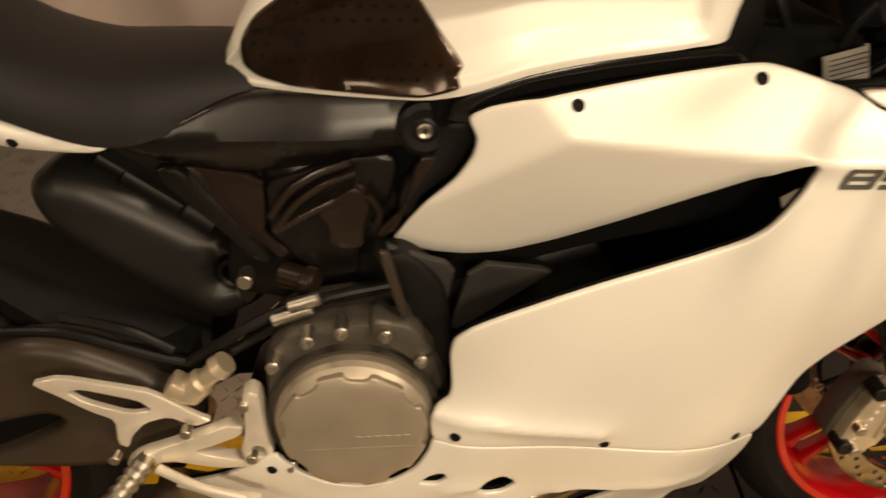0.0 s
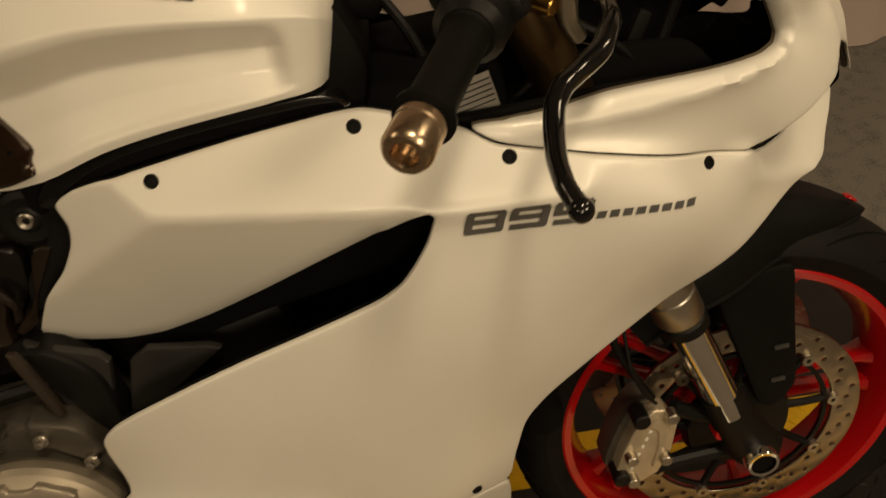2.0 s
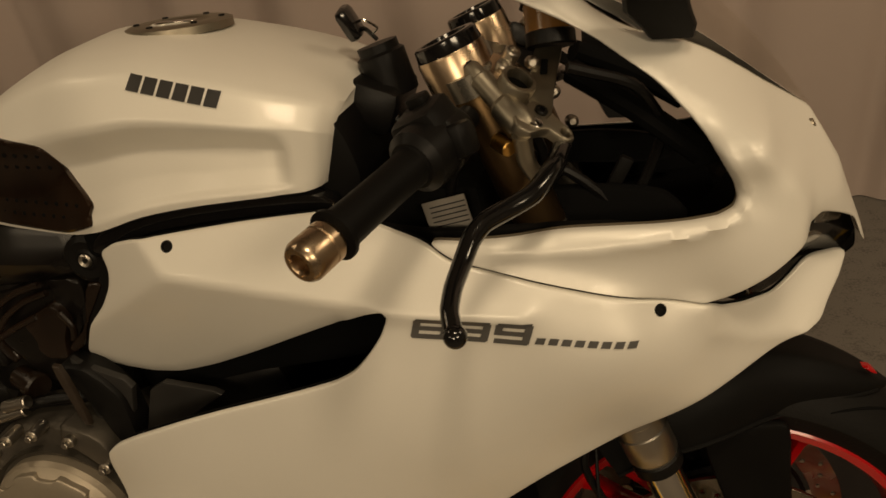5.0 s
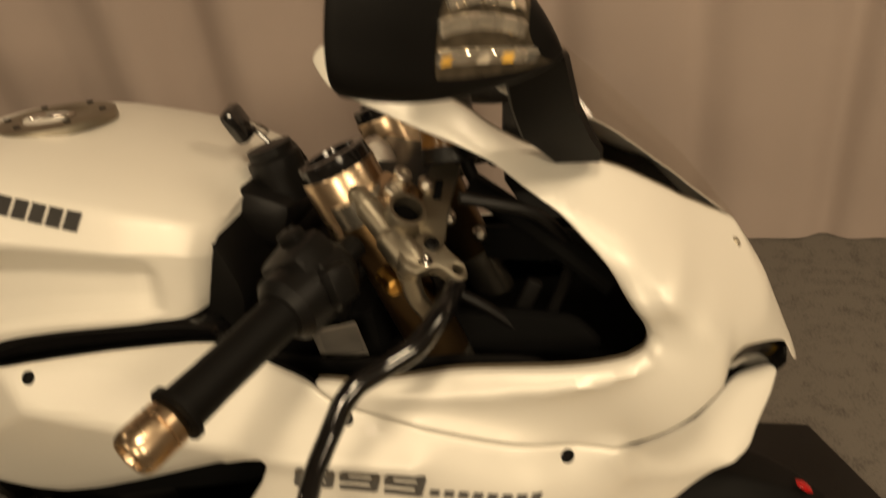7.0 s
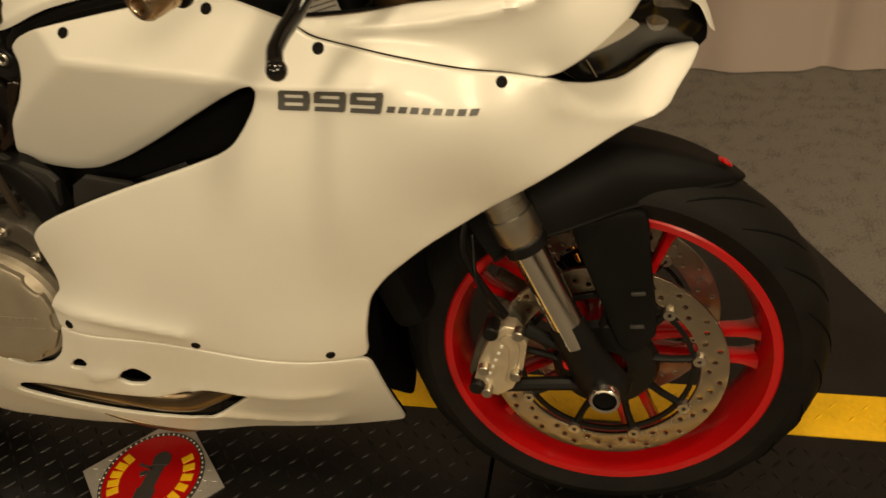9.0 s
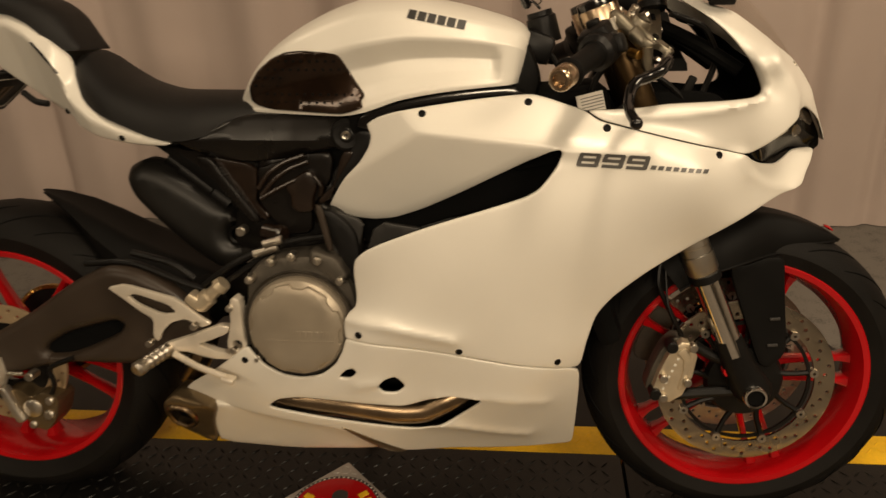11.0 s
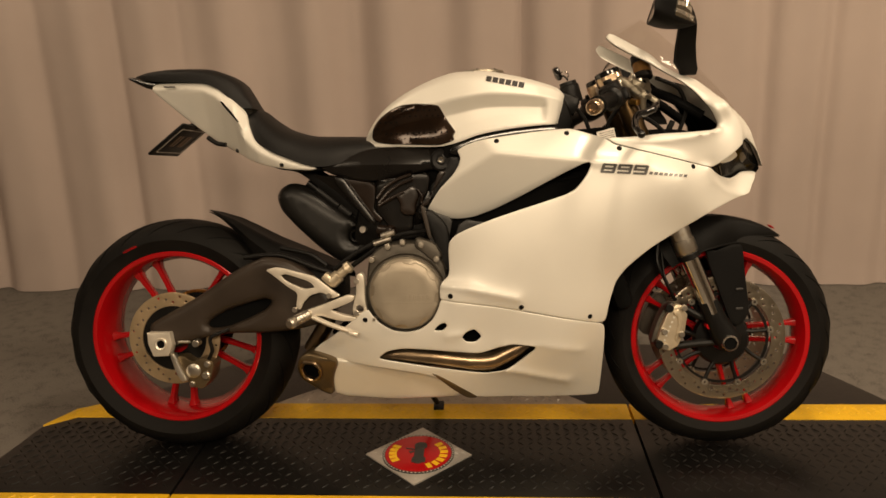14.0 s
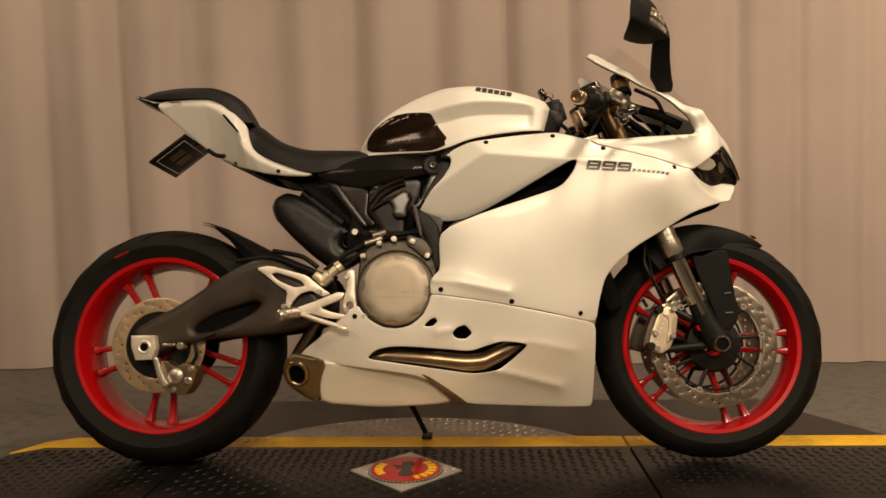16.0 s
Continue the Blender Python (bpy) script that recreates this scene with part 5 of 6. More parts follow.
# ---- front end ----
for side in (-1, 1):
    y = side * .108
    leg = part("fork_leg", turned((1.150, y, .945), (1.331, y, .513), [(0, .0235), (.28, .0235), (.29, .024), (.82, .024), (.825, .0262), (.87, .0262), (.875, .0252), (.90, .0252), (.905, .0272), (.955, .0272), (.96, .0262), (1.0, .025)], 32), FORKALU, bike, "grey anodised upper fork tube")
    part("fork_sleeve", turned((1.158, y, .926), (1.214, y, .792), [(0, .0236), (.02, .0246), (.98, .0246), (1, .0236)], 32), SLEEVE, leg, "bronze anodised fork sleeve")
    part("fork_collar", turned((1.2985, y, .5905), (1.3265, y, .5235), [(0, .0250), (.04, .0272), (.30, .0272), (.32, .0262), (.50, .0262), (.52, .0280), (.95, .0280), (1, .026)], 32), STEEL, leg, "steel fork collar")
    part("fork_seal", turned((1.3275, y, .521), (1.3335, y, .507), [(0, .0265), (.1, .0275), (.9, .0275), (1, .025)], 28), BLACK, leg)
    part("fork_tube", rod((1.325, y, .527), (1.392, y, .368), .0215, 32), STANCHION, leg, "polished chrome fork tube")
    foot_pts = [((1.378, .400), .025), ((1.398, .355), .028), ((1.418, .318), .034), ((1.43, .302), .036), ((1.437, .285), .026)]
    rows = [[(x + r * math.cos(a) * .9, y * 1.02 + .019 * math.sin(a), z + .35 * r * math.cos(a)) for a in np.linspace(0, 2 * math.pi, 17)[:-1]] for (x, z), r in foot_pts]
    part("axle_clamp", skin(rows), BLACK, leg, "black cast axle clamp")
part("front_axle", lathe([(.0155, -.138), (.019, -.1385), (.0205, -.136), (.0205, -.08), (.0155, -.08)], 40, centre=(1.428, 0, .298)), CHROME, bike, "polished axle nut")
part("axle_bore", rod((1.428, -.10, .298), (1.428, -.1345, .298), .0158), CAVITY, bike)
for side in (-1, 1):
    brake_disc(front, .160, .124, .066, 54, side)
    part("disc_carrier", lathe([(.030, side * .050), (.068, side * .052), (.072, side * .056), (.066, side * .066), (.030, side * .070)], 40), BLACK, front, "black disc carrier")
    part("carrier_ring", lathe([(.112, side * .060), (.118, side * .060), (.118, side * .065), (.112, side * .065)], 72), BLACK, front)
    for k in range(9):
        a = 2 * math.pi * k / 9 + .17
        p, q = Vector((.045 * math.cos(a + .25), side * .060, .045 * math.sin(a + .25))), Vector((.121 * math.cos(a), side * .063, .121 * math.sin(a)))
        part("carrier_arm", tube([p, p.lerp(q, .5) + Vector((math.sin(a), 0, -math.cos(a))) * .004, q], [.007, .005, .0055], 8, 1), BLACK, front)
    for k in range(9):
        a = 2 * math.pi * k / 9 + .17
        part("bobbin", lathe([(.0028, side * .072), (.0078, side * .072), (.0082, side * .070), (.0082, side * .058), (.0028, side * .058)], 18, centre=(.122 * math.cos(a), 0, .122 * math.sin(a))), STEEL, front)
    # brake caliper
    CAL = [(1.286, .380), (1.300, .392), (1.313, .390), (1.328, .366), (1.322, .325), (1.306, .288), (1.285, .274), (1.262, .280), (1.252, .293), (1.262, .330), (1.274, .360)]
    cal = part("brake_caliper", panel(CAL, .114, .022, res=.010, roll=.002, side=side, smooth=0), CALIPER, bike, "cast champagne-grey brake caliper", angle=50)
    part("caliper_bridge", panel([(x - .010, z + .002) for x, z in CAL], .094, .034, res=.012, roll=.004, side=side, smooth=1), ENGINE, cal)
    part("caliper_rib", panel([(1.290, .372), (1.306, .384), (1.320, .362), (1.314, .326), (1.302, .300), (1.296, .302), (1.304, .334), (1.304, .360)], .1175, .006, res=.012, roll=.0025, side=side, smooth=1), CALIPER, cal)
    for x, z in ((1.258, .292), (1.282, .384)):
        part("mount_bolt", rod((x, side * .095, z), (x, side * .124, z), .0105, 16), BLACK, cal)
    for x, z in ((1.318, .385), (1.272, .287), (1.270, .325), (1.312, .318)):
        part("bolt", rod((x, side * .11, z), (x, side * .127, z), .0075, 14), STEEL, cal)
    part("caliper_lettering", join(*[block((.0048, .0008, .0042), pose(1.272 + k * .0045, side * .1145, .302 + k * .0115, 0, -66, 0), .0003, 1) for k in range(6)]), PEARL, cal, "pale lettering bars")
    part("caliper_mount", tube([(1.325, side * .10, .38), (1.36, side * .10, .36), (1.40, side * .10, .35)], .010, 10), BLACK, cal)
    part("caliper_mount", tube([(1.295, side * .10, .283), (1.35, side * .10, .29), (1.41, side * .10, .295)], .010, 10), BLACK, cal)
    part("brake_hose", tube([(1.30, side * .10, .40), (1.275, side * .11, .45), (1.25, side * .11, .50), (1.26, side * .09, .56)], .0048, 8), BLACK, cal)
    part("sensor_wire", tube([(1.30, side * .115, .405), (1.283, side * .125, .43), (1.268, side * .12, .465), (1.265, side * .10, .52)], .0022, 8), BLACK, cal)
part("axle_button", lathe([(.0005, -.118), (.008, -.118), (.009, -.115), (.009, -.10), (.0005, -.10)], 18, centre=(1.382, 0, .338)), RED, bike)

# front mudguard: an arched shell with side blades
guard = []
for f in np.linspace(0, 1, 30):
    a = 58 + 68 * f
    w = float(hermite([0, .05, .18, .37, .56, .70, 1], [.006, .022, .042, .060, .090, .102, .104], f))
    hang = float(hermite([0, .06, .18, .37, .56, .7, 1], [.002, .014, .036, .066, .076, .078, .082], f))
    top = .304 + .010 * min(1, f * 2)
    rows = []
    for v in np.linspace(-1, 1, 25):
        k = abs(v)
        r = top - hang * max(0, k - .25) ** 1.7 / .75 ** 1.7
        rows.append((1.427 + r * math.cos(radians(a)), w * math.sin(min(1, k * 1.02) * math.pi / 2) ** .9 * math.copysign(1, v), .297 + r * math.sin(radians(a))))
    guard.append(rows)
fender = part("front_mudguard", join(skin(guard, closed=False), skin([[(1.427 + (x - 1.427) * .988, y * .97, .297 + (z - .297) * .988) for x, y, z in r] for r in guard], closed=False)), MATT, bike, "matt black front mudguard")
part("guard_lip", tube([Vector(r[0]) for r in guard[1:]], .0028, 8, 0), MATT, fender, "rolled lower edge")
BLADE = [(1.380, .545), (1.400, .520), (1.440, .538), (1.474, .540), (1.480, .47), (1.494, .360), (1.466, .328), (1.445, .335), (1.415, .42), (1.385, .50)]
for side in (-1, 1):
    blade = part("side_blade", panel(BLADE, lambda q: .071 + .03 * np.clip(.54 - q[:, 1], 0, .2), .006, res=.012, roll=.004, side=side), MATT, fender)
    for z in (.425, .375):
        part("clip", block((.018, .004, .005), pose(1.466, side * (.0725 + .03 * (.54 - z)), z, 0, -5, 0), .001), INK, blade)
part("red_mark", panel([(1.552, .583), (1.562, .582), (1.572, .572), (1.562, .574)], .02, .01), RED, fender, "small red marker")

# ---- handlebars and controls ----
for side in (-1, 1):
    y = side
    inner, end = Vector((1.154, y * .135, .912)), Vector((1.063, y * .338, .866))
    d = (end - inner).normalized()
    bar = part("handlebar", rod(inner, end - d * .02, .011), BLACK, bike, "black clip-on handlebar")
    part("grip", turned(inner + d * .088, end - d * .030, [(0, .0175), (.03, .021), (.05, .0175), (.3, .0168), (.7, .0168), (.94, .0175), (.95, .0215), (.985, .0215), (1, .018)], 24), MATT, bar, "black rubber grip")
    part("bar_end", turned(end - d * .030, end + d * .006, [(0, .014), (.12, .0172), (.30, .0172), (.33, .0160), (.36, .0172), (.84, .0172), (.95, .0155), (1.0, .0138), (1.0, .0095), (.96, .009), (.7, .0085), (.69, .001)], 28), BAREND, bar, "steel bar end weight")
    part("switch_housing", join(turned(inner + d * .025, inner + d * .092, [(0, .022), (.1, .027), (.45, .029), (.5, .026), (.55, .029), (.9, .028), (1, .021)], 20), block((.05, .04, .042), Matrix.Translation(inner + d * .05 + Vector((-.008, 0, .012))) @ pose(0, 0, 0, 20, -25, y * 25), .008), block((.028, .026, .03), Matrix.Translation(inner + d * .065 + Vector((.024, 0, .008))) @ pose(0, 0, 0, 0, -20, y * 25), .006)), BLACK, bar, "black switch housing")
    part("button", rod(Vector((1.178, y * .150, .893)), Vector((1.192, y * .165, .889)), .0075, 16), GOLD if side < 0 else BLACK, bar, "amber switch button" if side < 0 else "")
    part("rocker", block((.02, .014, .012), Matrix.Translation(inner + d * .045 + Vector((-.018, 0, .034))) @ pose(0, 0, 0, 15, -20, y * 20), .003), BLACK, bar)
    part("lever", tube([(1.236, y * .150, .886), (1.230, y * .190, .880), (1.216, y * .216, .868), (1.195, y * .230, .860), (1.178, y * .246, .856), (1.169, y * .258, .847), (1.164, y * .276, .835), (1.160, y * .300, .826), (1.160, y * .322, .818), (1.165, y * .336, .809)], [.0085, .009, .009, .0088, .0085, .0082, .0078, .0074, .0072, .008], 14, 3), GLOSSBLACK, bar, "gloss black lever")
    ball = bmesh.new()
    bmesh.ops.create_uvsphere(ball, u_segments=16, v_segments=10, radius=.0092, matrix=pose(1.1665, y * .338, .8065))
    part("lever_ball", ball, GLOSSBLACK, bar)
    # fork top cap
    cap = part("fork_cap", turned((1.151, y * .088, .912), (1.131, y * .088, .962), [(0, .0315), (.02, .033), (.96, .033), (1, .032)], 36), BAREND, bike, "brushed bronze-grey fork clamp")
    part("cap_top", turned((1.133, y * .088, .958), (1.1265, y * .088, .974), [(0, .0315), (.25, .0322), (.9, .031), (1, .029), (1, .023), (.55, .022), (.5, .001)], 32), GLOSSBLACK, cap, "black fork cap ring")
    part("cap_screw", turned((1.130, y * .088, .966), (1.1275, y * .088, .972), [(0, .009), (.8, .009), (1, .007)], 6), BLACK, cap)


def tilted(bm, origin, u, n):
    """Lays a part made in side view on a plane at the origin, along u, facing n."""
    u, n = Vector(u).normalized(), Vector(n).normalized()
    v = n.cross(u).normalized()
    m = Matrix((v.cross(n), -n, v)).transposed().to_4x4()
    m.translation = Vector(origin)
    bm.transform(m)
    return bm


# brake master cylinder on its clamp, with a slotted stay for the fluid pot
ORIGIN, ALONG, FACING = Vector((1.216, -.140, .913)), Vector((.753, -.308, -.582)), Vector((.48, -.34, .80)).normalized()
ACROSS = FACING.cross(ALONG).normalized()


def spot(u, v, h=0.0):
    return ORIGIN + ALONG * u + ACROSS * v + FACING * h


TAB = [(-.014, .004), (-.004, .012), (.008, .010), (.016, .0088), (.030, .0092), (.0385, .002), (.036, -.007), (.027, -.0095), (.018, -.011), (.013, -.020), (.011, -.033), (-.002, -.036), (-.014, -.026)]
for side in (-1, 1):
    metal = PERCH if side < 0 else BLACK
    pieces = []
    perch = part("master_cylinder", turned(spot(-.0765, -.004, -.006), spot(.004, -.020, -.008), [(0, .0065), (.04, .0085), (.18, .0085), (.20, .0105), (.55, .0105), (.60, .0135), (.92, .0145), (1, .012)], 24), metal, bike, "bare metal brake master cylinder" if side < 0 else "")
    pieces.append(perch)
    pieces.append(part("end_plug", turned(spot(-.079, -.004, -.006), spot(-.074, -.004, -.006), [(0, .005), (.6, .006), (1, .006)], 16), BLACK, perch))
    pieces.append(part("lever_bracket", tilted(panel(TAB, .003, .009, holes=(ring_of(.029, 0, .0048),), res=.008, roll=.002, smooth=2), ORIGIN, ALONG, FACING), metal, perch))
    pieces.append(part("bolt", turned(spot(0, 0, .002), spot(0, 0, .0062), [(0, .006), (.8, .006), (1, .005), (1, .003), (.4, .003)], 18), BLACK, perch))
    pieces.append(part("round_mark", turned(spot(.0056, -.0165, .002), spot(.0056, -.0165, .0042), [(0, .0068), (.8, .0068), (1, .006), (1, .0035), (.7, .003), (.7, .0016), (1, .0012)], 24), CHROME, perch))
    pieces.append(part("bracket_leg", tube([spot(.004, -.030, -.006), Vector((1.204, -.156, .876)), Vector((1.214, -.152, .858))], [.009, .008, .007], 14), metal, perch))
    c = Vector((1.198, -.133, .940))
    pieces.append(part("clamp_ring", turned(c - FACING * .024, c + FACING * .004, [(0, .0165), (.9, .0168), (1, .0155), (1, .0125), (.85, .012), (.3, .0118), (.29, .001)], 28), metal, perch))
    pieces.append(part("ring_bore", turned(c - FACING * .017, c - FACING * .004, [(0, .0117), (.9, .0117), (1, .006)], 20), CAVITY, perch))
    m = Matrix((ALONG, ACROSS, FACING)).transposed().to_4x4()
    m.translation = Vector((1.176, -.104, .938))
    pieces.append(part("bar_clamp", join(block((.030, .046, .022), m @ pose(0, 0, 0, 0, 0, 20), .006), block((.026, .030, .018), m @ pose(.012, .010, .004, 0, 0, 0), .006)), BAREND if side < 0 else BLACK, perch))
    for p in ((1.184, -.112, .950), (1.191, -.103, .960)):
        p = Vector(p)
        pieces.append(part("bolt", turned(p - FACING * .012, p + FACING * .003, [(0, .0075), (.9, .0075), (1, .0065), (1, .004), (.85, .0036), (.84, .0004)], 20), STEEL, perch))
    if side > 0:
        for ob in pieces:
            ob.data.transform(Matrix.Scale(-1, 4, (0, 1, 0)))
            ob.data.flip_normals()
stay = []
for y0, z0, w in ((-.070, .957, .0125), (-.078, .954, .0125), (-.100, .946, .0120), (-.118, .936, .0112), (-.126, .929, .0108), (-.132, .920, .0105), (-.141, .914, .0100), (-.148, .9095, .0060)):
    cx = 1.221 - .005 * (-.070 - y0) / .078
    stay.append([(cx - w, y0, z0), (cx + w, y0, z0), (cx + w, y0 + .0012, z0 - .0028), (cx - w, y0 + .0012, z0 - .0028)])
bracket = part("reservoir_stay", skin(stay), PERCH, bike, "slotted metal bracket", angle=25)
part("slot", block((.0066, .0215, .0032), pose(1.2185, -.1005, .9455, 22, 0, 0), .0014, 2), CAVITY, bracket)
pot = part("reservoir", turned((1.223, -.064, .958), (1.219, -.052, .996), [(0, .020), (.06, .0225), (.95, .0225), (1, .021)], 28), AMBER, bike, "amber brake fluid reservoir")
part("reservoir_ring", turned((1.2232, -.0645, .956), (1.2218, -.060, .970), [(0, .0215), (.1, .0236), (.9, .0236), (1, .022)], 28), BLACK, pot)
part("reservoir_cap", turned((1.2192, -.0525, .994), (1.217, -.046, 1.014), [(0, .0245), (.9, .0245), (1, .022)], 28), BLACK, pot)
for p in ((1.225, -.100, .923), (1.239, -.022, .873), (1.206, -.088, .947)):
    part("bolt", turned(p, (p[0] + .003, p[1] - .016, p[2] + .003), [(0, .0065), (.7, .0065), (.9, .005), (1, .003)], 14), STEEL, bike, "bright steel bolt")
part("top_clamp", join(block((.07, .23, .022), pose(1.165, 0, .925, 0, 22, 0), .008)), BLACK, bike, "black top fork clamp")
part("steering_stem", turned((1.14, 0, .93), (1.13, 0, .955), [(0, .022), (.6, .022), (1, .016)], 22), ALU, bike)
lock = part("ignition_lock", join(turned((1.055, -.01, .905), (1.040, -.01, .958), [(0, .026), (.8, .026), (.85, .022), (1, .022)], 24), block((.06, .11, .05), pose(1.035, 0, .90, 0, 20, 0), .012)), BLACK, bike, "black ignition lock")
part("key", join(block((.017, .030, .036), pose(1.014, -.01, .980, 10, -25, 0), .007), tube([(1.018, -.01, .972), (1.03, -.012, .975), (1.042, -.012, .962)], .0025, 8)), GLOSSBLACK, lock, "black ignition key")
part("key_ring", tube([(1.02, -.012, .98), (1.032, -.022, .985), (1.045, -.014, .975), (1.036, -.004, .968)], .0014, 6), CHROME, lock)
part("tank_front", panel([(.99, .925), (1.012, .925), (1.032, .89), (1.045, .85), (1.03, .80), (1.0, .80), (.98, .85)], .118, .236, res=.02, roll=.012), MATT, bike, "black cover ahead of the tank")
part("label_plate", block((.044, .001, .034), pose(1.124, -.124, .812, 0, -14, 0), .0004, 1), ALU, bike, "pale sticker with print lines")
part("label_print", join(*[block((.036, .0006, .0014), pose(1.124 + k * .001, -.1248, .823 - k * .005, 0, -14, 0), .0002, 1) for k in range(5)]), INK, bike)
for pts in ([(1.20, -.13, .91), (1.22, -.12, .87), (1.20, -.10, .82), (1.15, -.09, .78)], [(1.16, -.12, .89), (1.13, -.11, .85), (1.12, -.10, .80)], [(1.24, -.13, .95), (1.30, -.11, .93), (1.33, -.08, .88), (1.30, -.08, .80)], [(1.18, -.11, .88), (1.25, -.10, .84), (1.30, -.09, .79)], [(1.05, -.03, .90), (1.08, -.06, .86), (1.10, -.06, .80)]):
    part("cable", tube(pts, .0052, 8), BLACK, bike, "black control cable")
part("connector", block((.014, .010, .045), pose(1.285, -.075, .83, 0, 25, 0), .003), MATT, bike)
part("connector", block((.022, .016, .03), pose(1.20, -.105, .80, 0, -10, 0), .004), BLACK, bike)

# tank cap
cap = part("tank_cap", lathe([(.0005, .0), (.030, .0015), (.034, .004), (.052, .004), (.0575, .002), (.058, -.006), (.0005, -.006)], 48, axis="z"), PERCH, bike, "flush metal fuel cap")
cap.matrix_basis = pose(.818, 0, .9875, 0, -1.5, 0)
part("cap_lock", join(block((.030, .012, .003), pose(.004, 0, .003), .001), rod((-.02, 0, .001), (-.02, 0, .0045), .009)), CHROME, cap)
for k in range(6):
    a = 2 * math.pi * k / 6 + .3
    part("cap_bolt", rod((.046 * math.cos(a), .046 * math.sin(a), .003), (.046 * math.cos(a), .046 * math.sin(a), .0058), .0035, 10), BLACK, cap)

# knee grip dimples
dots = []
for i in range(14):
    for j in range(6):
        x, z = .556 + i * .0142 + (j % 2) * .0071, .816 + j * .0138
        p = np.array([[x, z]])
        if inside(np.array(PAD), p)[0] and distance(PAD, p)[0] > .009 and (j in (0, 1, 4, 5) or i < 4):
            w = float(tank_side(p)[0]) + .0052
            dots.append(turned((x, -w + .001, z), (x, -w - .0005, z), [(0, .0024), (.7, .0024), (1, .0019)], 10))
tagged(part("grip_perforation", join(*dots), CAVITY, bike), "dark holes in the knee grip", kind="stuff")

# ---- tail ----
part("tail_light", panel([(-.122, .992), (-.065, .963), (-.05, .965), (-.035, .958), (-.028, .978), (-.06, .983), (-.10, .994)], .035, .07, res=.012, roll=.006), GLOSSBLACK, bike, "dark tail light")
part("tail_stripe", block((.03, .001, .004), pose(.01, -.066, .963, 0, 2, 0), .0004), INK, bike)
plate = part("plate_holder", join(block((.008, .185, .125), pose(.004, 0, .828, 0, 52, 0), .004)), BLACK, bike, "black tilted number plate holder")
part("plate_back", block((.002, .17, .10), pose(-.004, 0, .823, 0, 52, 0), .001), CHAMPAGNE, plate)
on_plate = Matrix.Translation((.004, 0, .828)) @ pose(0, 0, 0, 0, 52, 0)
part("plate_bars", join(*[block((.0012, .012, .042), on_plate @ pose(.0046, y, 0), .0004, 1) for y in (-.036, -.018, .014, .032)]), BRONZE, plate, "plain bars in place of characters")
part("plate_edge", join(*[block((.0012, .150, .0022), on_plate @ pose(.0046, 0, z), .0004, 1) for z in (-.046, .046)], *[block((.0012, .0022, .094), on_plate @ pose(.0046, y, 0), .0004, 1) for y in (-.075, .075)]), CHAMPAGNE, plate, "pale line round the plate")
part("plate_stay", tube([(.03, 0, .86), (.06, 0, .87), (.10, 0, .85)], .010), BLACK, plate)
part("tail_hook", tube([(.10, -.05, .832), (.125, -.055, .815), (.15, -.058, .812)], .006), BLACK, bike)
part("vent_slit", panel([(.146, .921), (.153, .922), (.176, .896), (.199, .868), (.194, .867), (.168, .894)], lambda q: TAILW(q) + .0012, .003, res=.008, roll=.001, smooth=1), CAVITY, bike, "dark slit in the tail panel")
for x, z in ((.31, .757), (.175, .797)):
    part("screw", turned((x, -float(TAILW(np.array([[x, z]]))[0]) + .003, z), (x, -float(TAILW(np.array([[x, z]]))[0]) - .002, z), [(0, .006), (.6, .006), (1, .004)], 14), BLACK, bike)

# ---- fairing screws and lettering ----
for x, z in ((.854, .804), (1.022, .820), (1.144, .781), (1.322, .735), (.739, .433), (.910, .403), (1.079, .374), (.526, .371)):
    for side in (-1, 1):
        w, wx, wz = [float(v) for v in SIDE(np.array([[x, z], [x + .004, z], [x, z + .004]]))]
        n = Vector((-(wx - w) / .004, side, -(wz - w) / .004)).normalized()
        p = Vector((x, side * w, z))
        part("screw", turned(p - n * .006, p + n * .0016, [(0, .0064), (.8, .0064), (1.0, .0054), (1.0, .0036), (.86, .003), (.85, .0004)], 18), MATT, bike)


def on_side(bm, origin, along, up, width, lift=.0012):
    """Lays a flat word on a curved side panel."""
    bmesh.ops.triangulate(bm, faces=bm.faces)
    bmesh.ops.subdivide_edges(bm, edges=[e for e in bm.edges if e.calc_length() > .008], cuts=2)
    for v in bm.verts:
        x, z = origin[0] + along[0] * v.co.x + up[0] * v.co.y, origin[1] + along[1] * v.co.x + up[1] * v.co.y
        v.co = (x, -float(width(np.array([[x, z]]))[0]) - lift - v.co.z, z)
    return bm


def strokes(text, width, height, gap, pen):
    """Squared wide digits from straight pen strokes, in x and y."""
    bm = bmesh.new()
    cell = (width - gap * (len(text) - 1)) / len(text)
    sets = {"8": "tmblLrR", "9": "tmbLrR"}
    for k, ch in enumerate(text):
        x0 = k * (cell + gap)
        box = {"t": (pen * .3, height - pen, cell - pen * .3, height), "m": (0, (height - pen) / 2, cell, (height + pen) / 2), "b": (pen * .3, 0, cell - pen * .3, pen),
               "l": (0, pen * .3, pen * 1.4, height / 2), "L": (0, height / 2, pen * 1.4, height - pen * .3), "r": (cell - pen * 1.4, pen * .3, cell, height / 2), "R": (cell - pen * 1.4, height / 2, cell, height - pen * .3)}
        for key in sets[ch]:
            a, b, c, d = box[key]
            lift = .0002 * "tmblLrR".index(key)
            bm.faces.new([bm.verts.new((x0 + x, y, lift)) for x, y in ((a, b), (c, b), (c, d), (a, d))])
    return bm


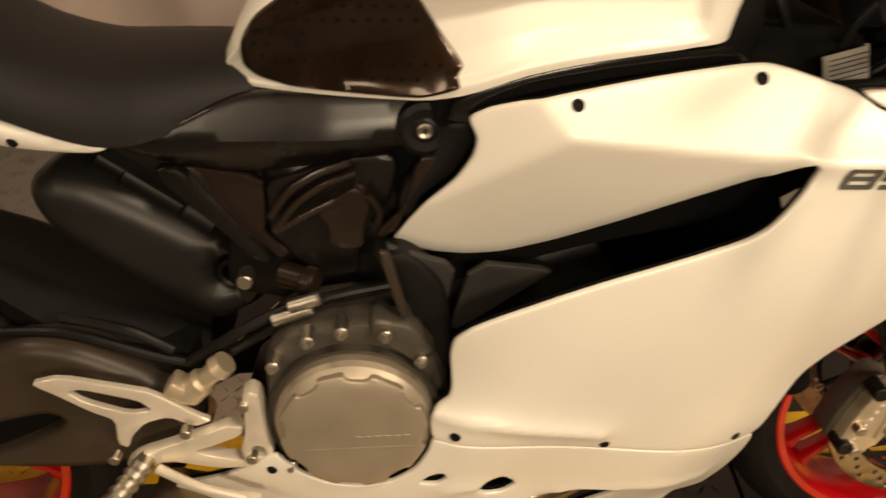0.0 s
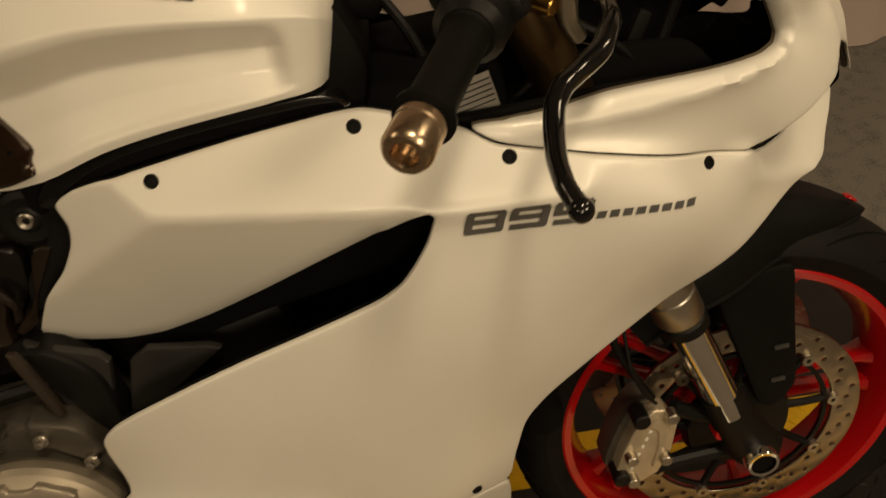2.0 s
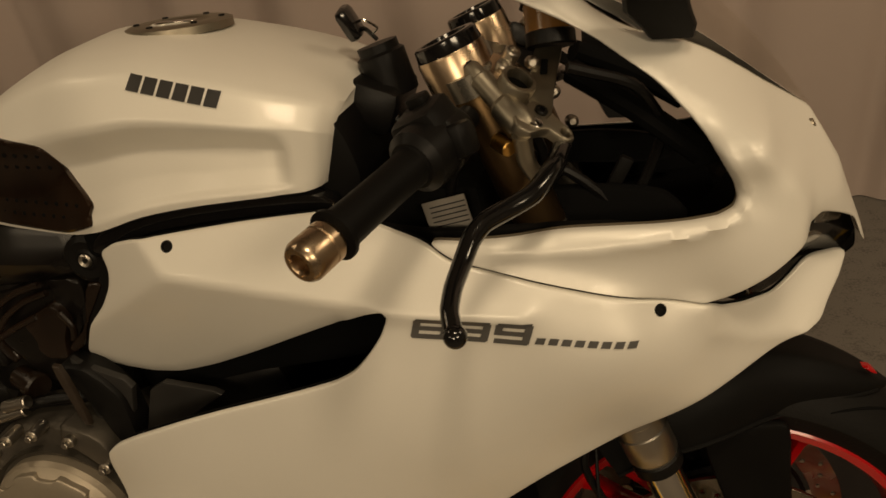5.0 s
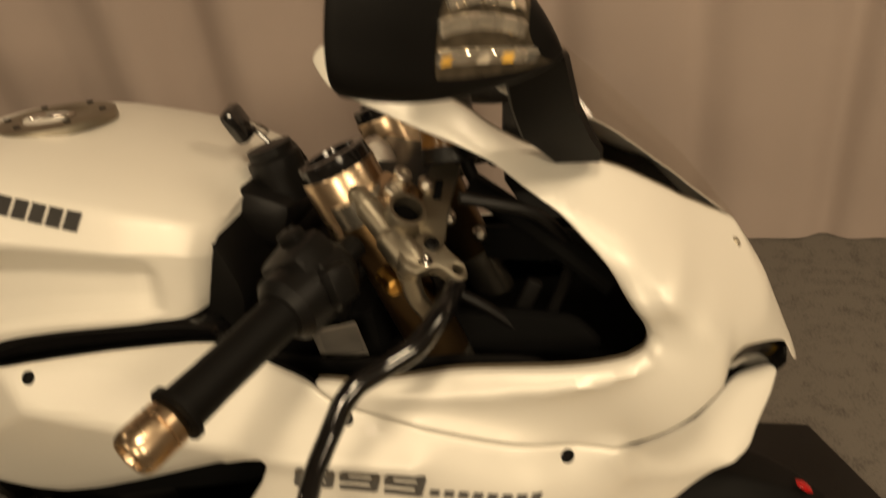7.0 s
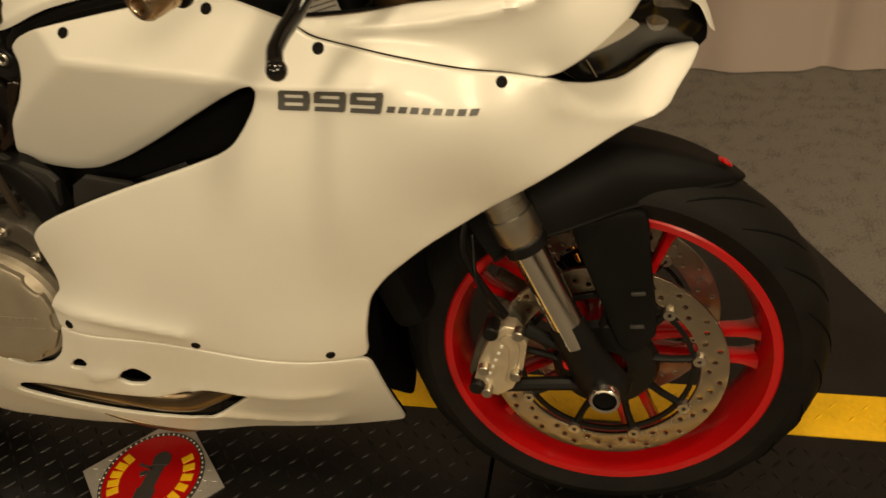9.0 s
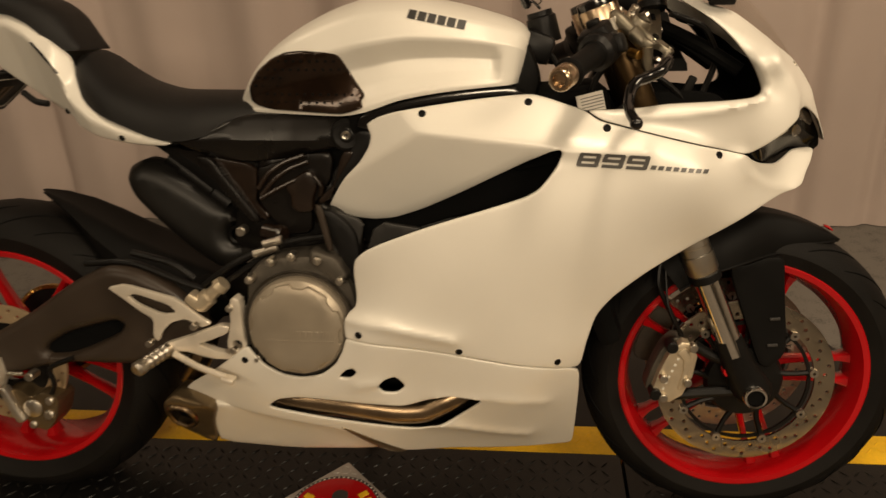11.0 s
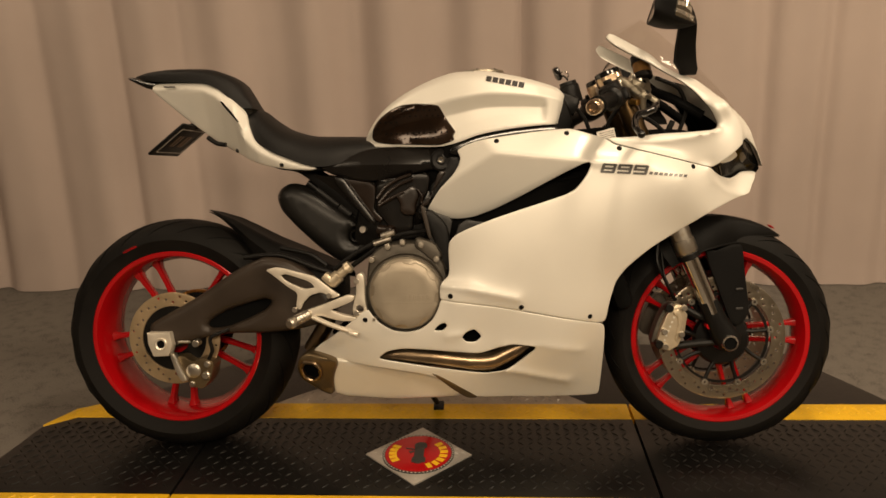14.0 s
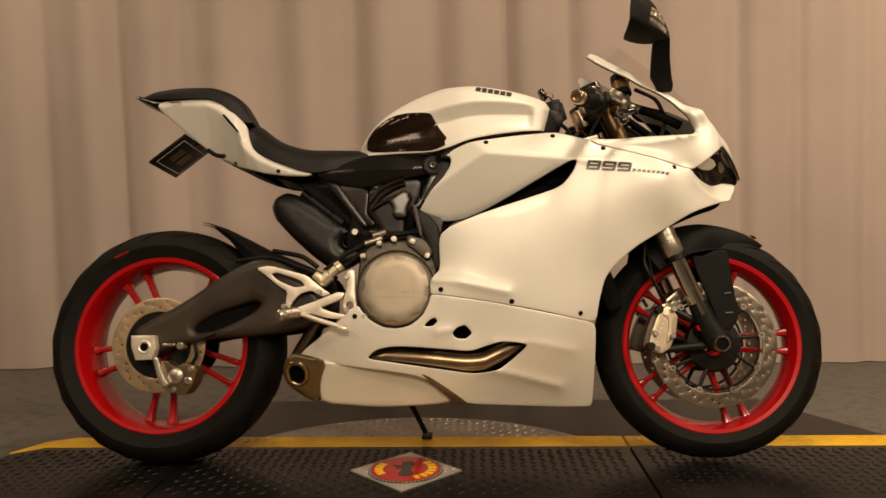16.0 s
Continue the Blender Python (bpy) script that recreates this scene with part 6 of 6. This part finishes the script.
part("lettering", on_side(strokes("899", .1085, .0220, .0040, .0050), (1.0965, .7245), (1, -.065), (.28, 1), SIDE, .0010), DECAL, bike, "grey model number on the fairing")


def bars(n, x0, z0, x1, z1, height, gap, slant, width, lift=.0012):
    """A word that stays unread: plain slanted bars."""
    bm = bmesh.new()
    for k in range(n):
        u0, u1 = k / n, (k + 1 - gap) / n
        for a in range(3):
            for b in range(1):
                ua, ub = u0 + (u1 - u0) * a / 3, u0 + (u1 - u0) * (a + 1) / 3
                q = [(x0 + (x1 - x0) * u + slant * h, z0 + (z1 - z0) * u + h) for u, h in ((ua, 0), (ub, 0), (ub, height), (ua, height))]
                bm.faces.new([bm.verts.new((x, -float(width(np.array([[x, z]]))[0]) - lift, z)) for x, z in q])
    return bm


part("lettering", bars(8, 1.2105, .7190, 1.3040, .7100, .0062, .30, .4, SIDE), DECAL, bike, "dark grey lettering bars on the fairing")
part("lettering", bars(6, .829, .9505, .923, .9305, .0135, .16, .25, tank_side, .0016), INK, bike, "dark grey lettering bars on the tank")

# ---- badge lying on the deck ----
badge = empty("badge_plate", pose(.6405, -.1165, .0005, 0, 0, 45), "square diamond-tread plate with a round red and yellow badge", "badge")
side = .200
part("plate", poly_plate([(-side / 2, -side / 2), (side / 2, -side / 2), (side / 2, side / 2), (-side / 2, side / 2)], 0, .004, .001), TREAD, badge)
sq = [(-side / 2, -side / 2), (side / 2, -side / 2), (side / 2, side / 2), (-side / 2, side / 2)]
lug_part(sq, .004, .014, .016, .0012, TREAD, badge)
part("badge_rim", lathe([(.0005, .004), (.0955, .004), (.0955, .0062), (.0005, .0062)], 64, axis="z"), INK, badge)
part("badge_face", lathe([(.0005, .006), (.088, .006), (.088, .0072), (.0005, .0072)], 64, axis="z"), RED, badge, "red badge face")
part("rim_beads", join(*[rod((.0918 * math.cos(a), .0918 * math.sin(a), .006), (.0918 * math.cos(a), .0918 * math.sin(a), .0070), .0022, 6) for a in np.linspace(0, 2 * math.pi, 57)[:-1]]), CHAMPAGNE, badge)
for start, count, step in ((153, 5, 14.5), (-62, 7, 17.0)):
    for k in range(count):
        a = radians(start + k * step + (0 if count == 7 else 0) - 45)
        part("badge_letter", block((.021, .0135, .0016), Matrix.Translation((.068 * math.cos(a), .068 * math.sin(a), .0078)) @ pose(0, 0, 0, 0, 0, math.degrees(a)), .0004, 1), YELLOW, badge)
sil = [lathe([(.0005, .0072), (.017, .0072), (.017, .0086), (.0005, .0086)], 24, axis="z", centre=(.004, .036, 0)), block((.030, .022, .0016), pose(.004, .036, .0082, 0, 0, 8), .0006, 1), block((.026, .056, .0014), pose(.002, .002, .0078), .0005, 1),
       lathe([(.0005, .0072), (.017, .0072), (.017, .0086), (.0005, .0086)], 24, axis="z", centre=(.002, -.034, 0)), block((.036, .024, .0016), pose(.003, -.034, .0082), .0006, 1), block((.030, .005, .0014), pose(-.020, .020, .0078, 0, 0, -12), .0004, 1), block((.014, .010, .0014), pose(-.018, .006, .0078, 0, 0, 30), .0004, 1)]
emblem = part("badge_emblem", join(*sil), INK, badge, "black motorcycle shape")
emblem.matrix_basis = pose(0, 0, 0, 0, 0, -45)
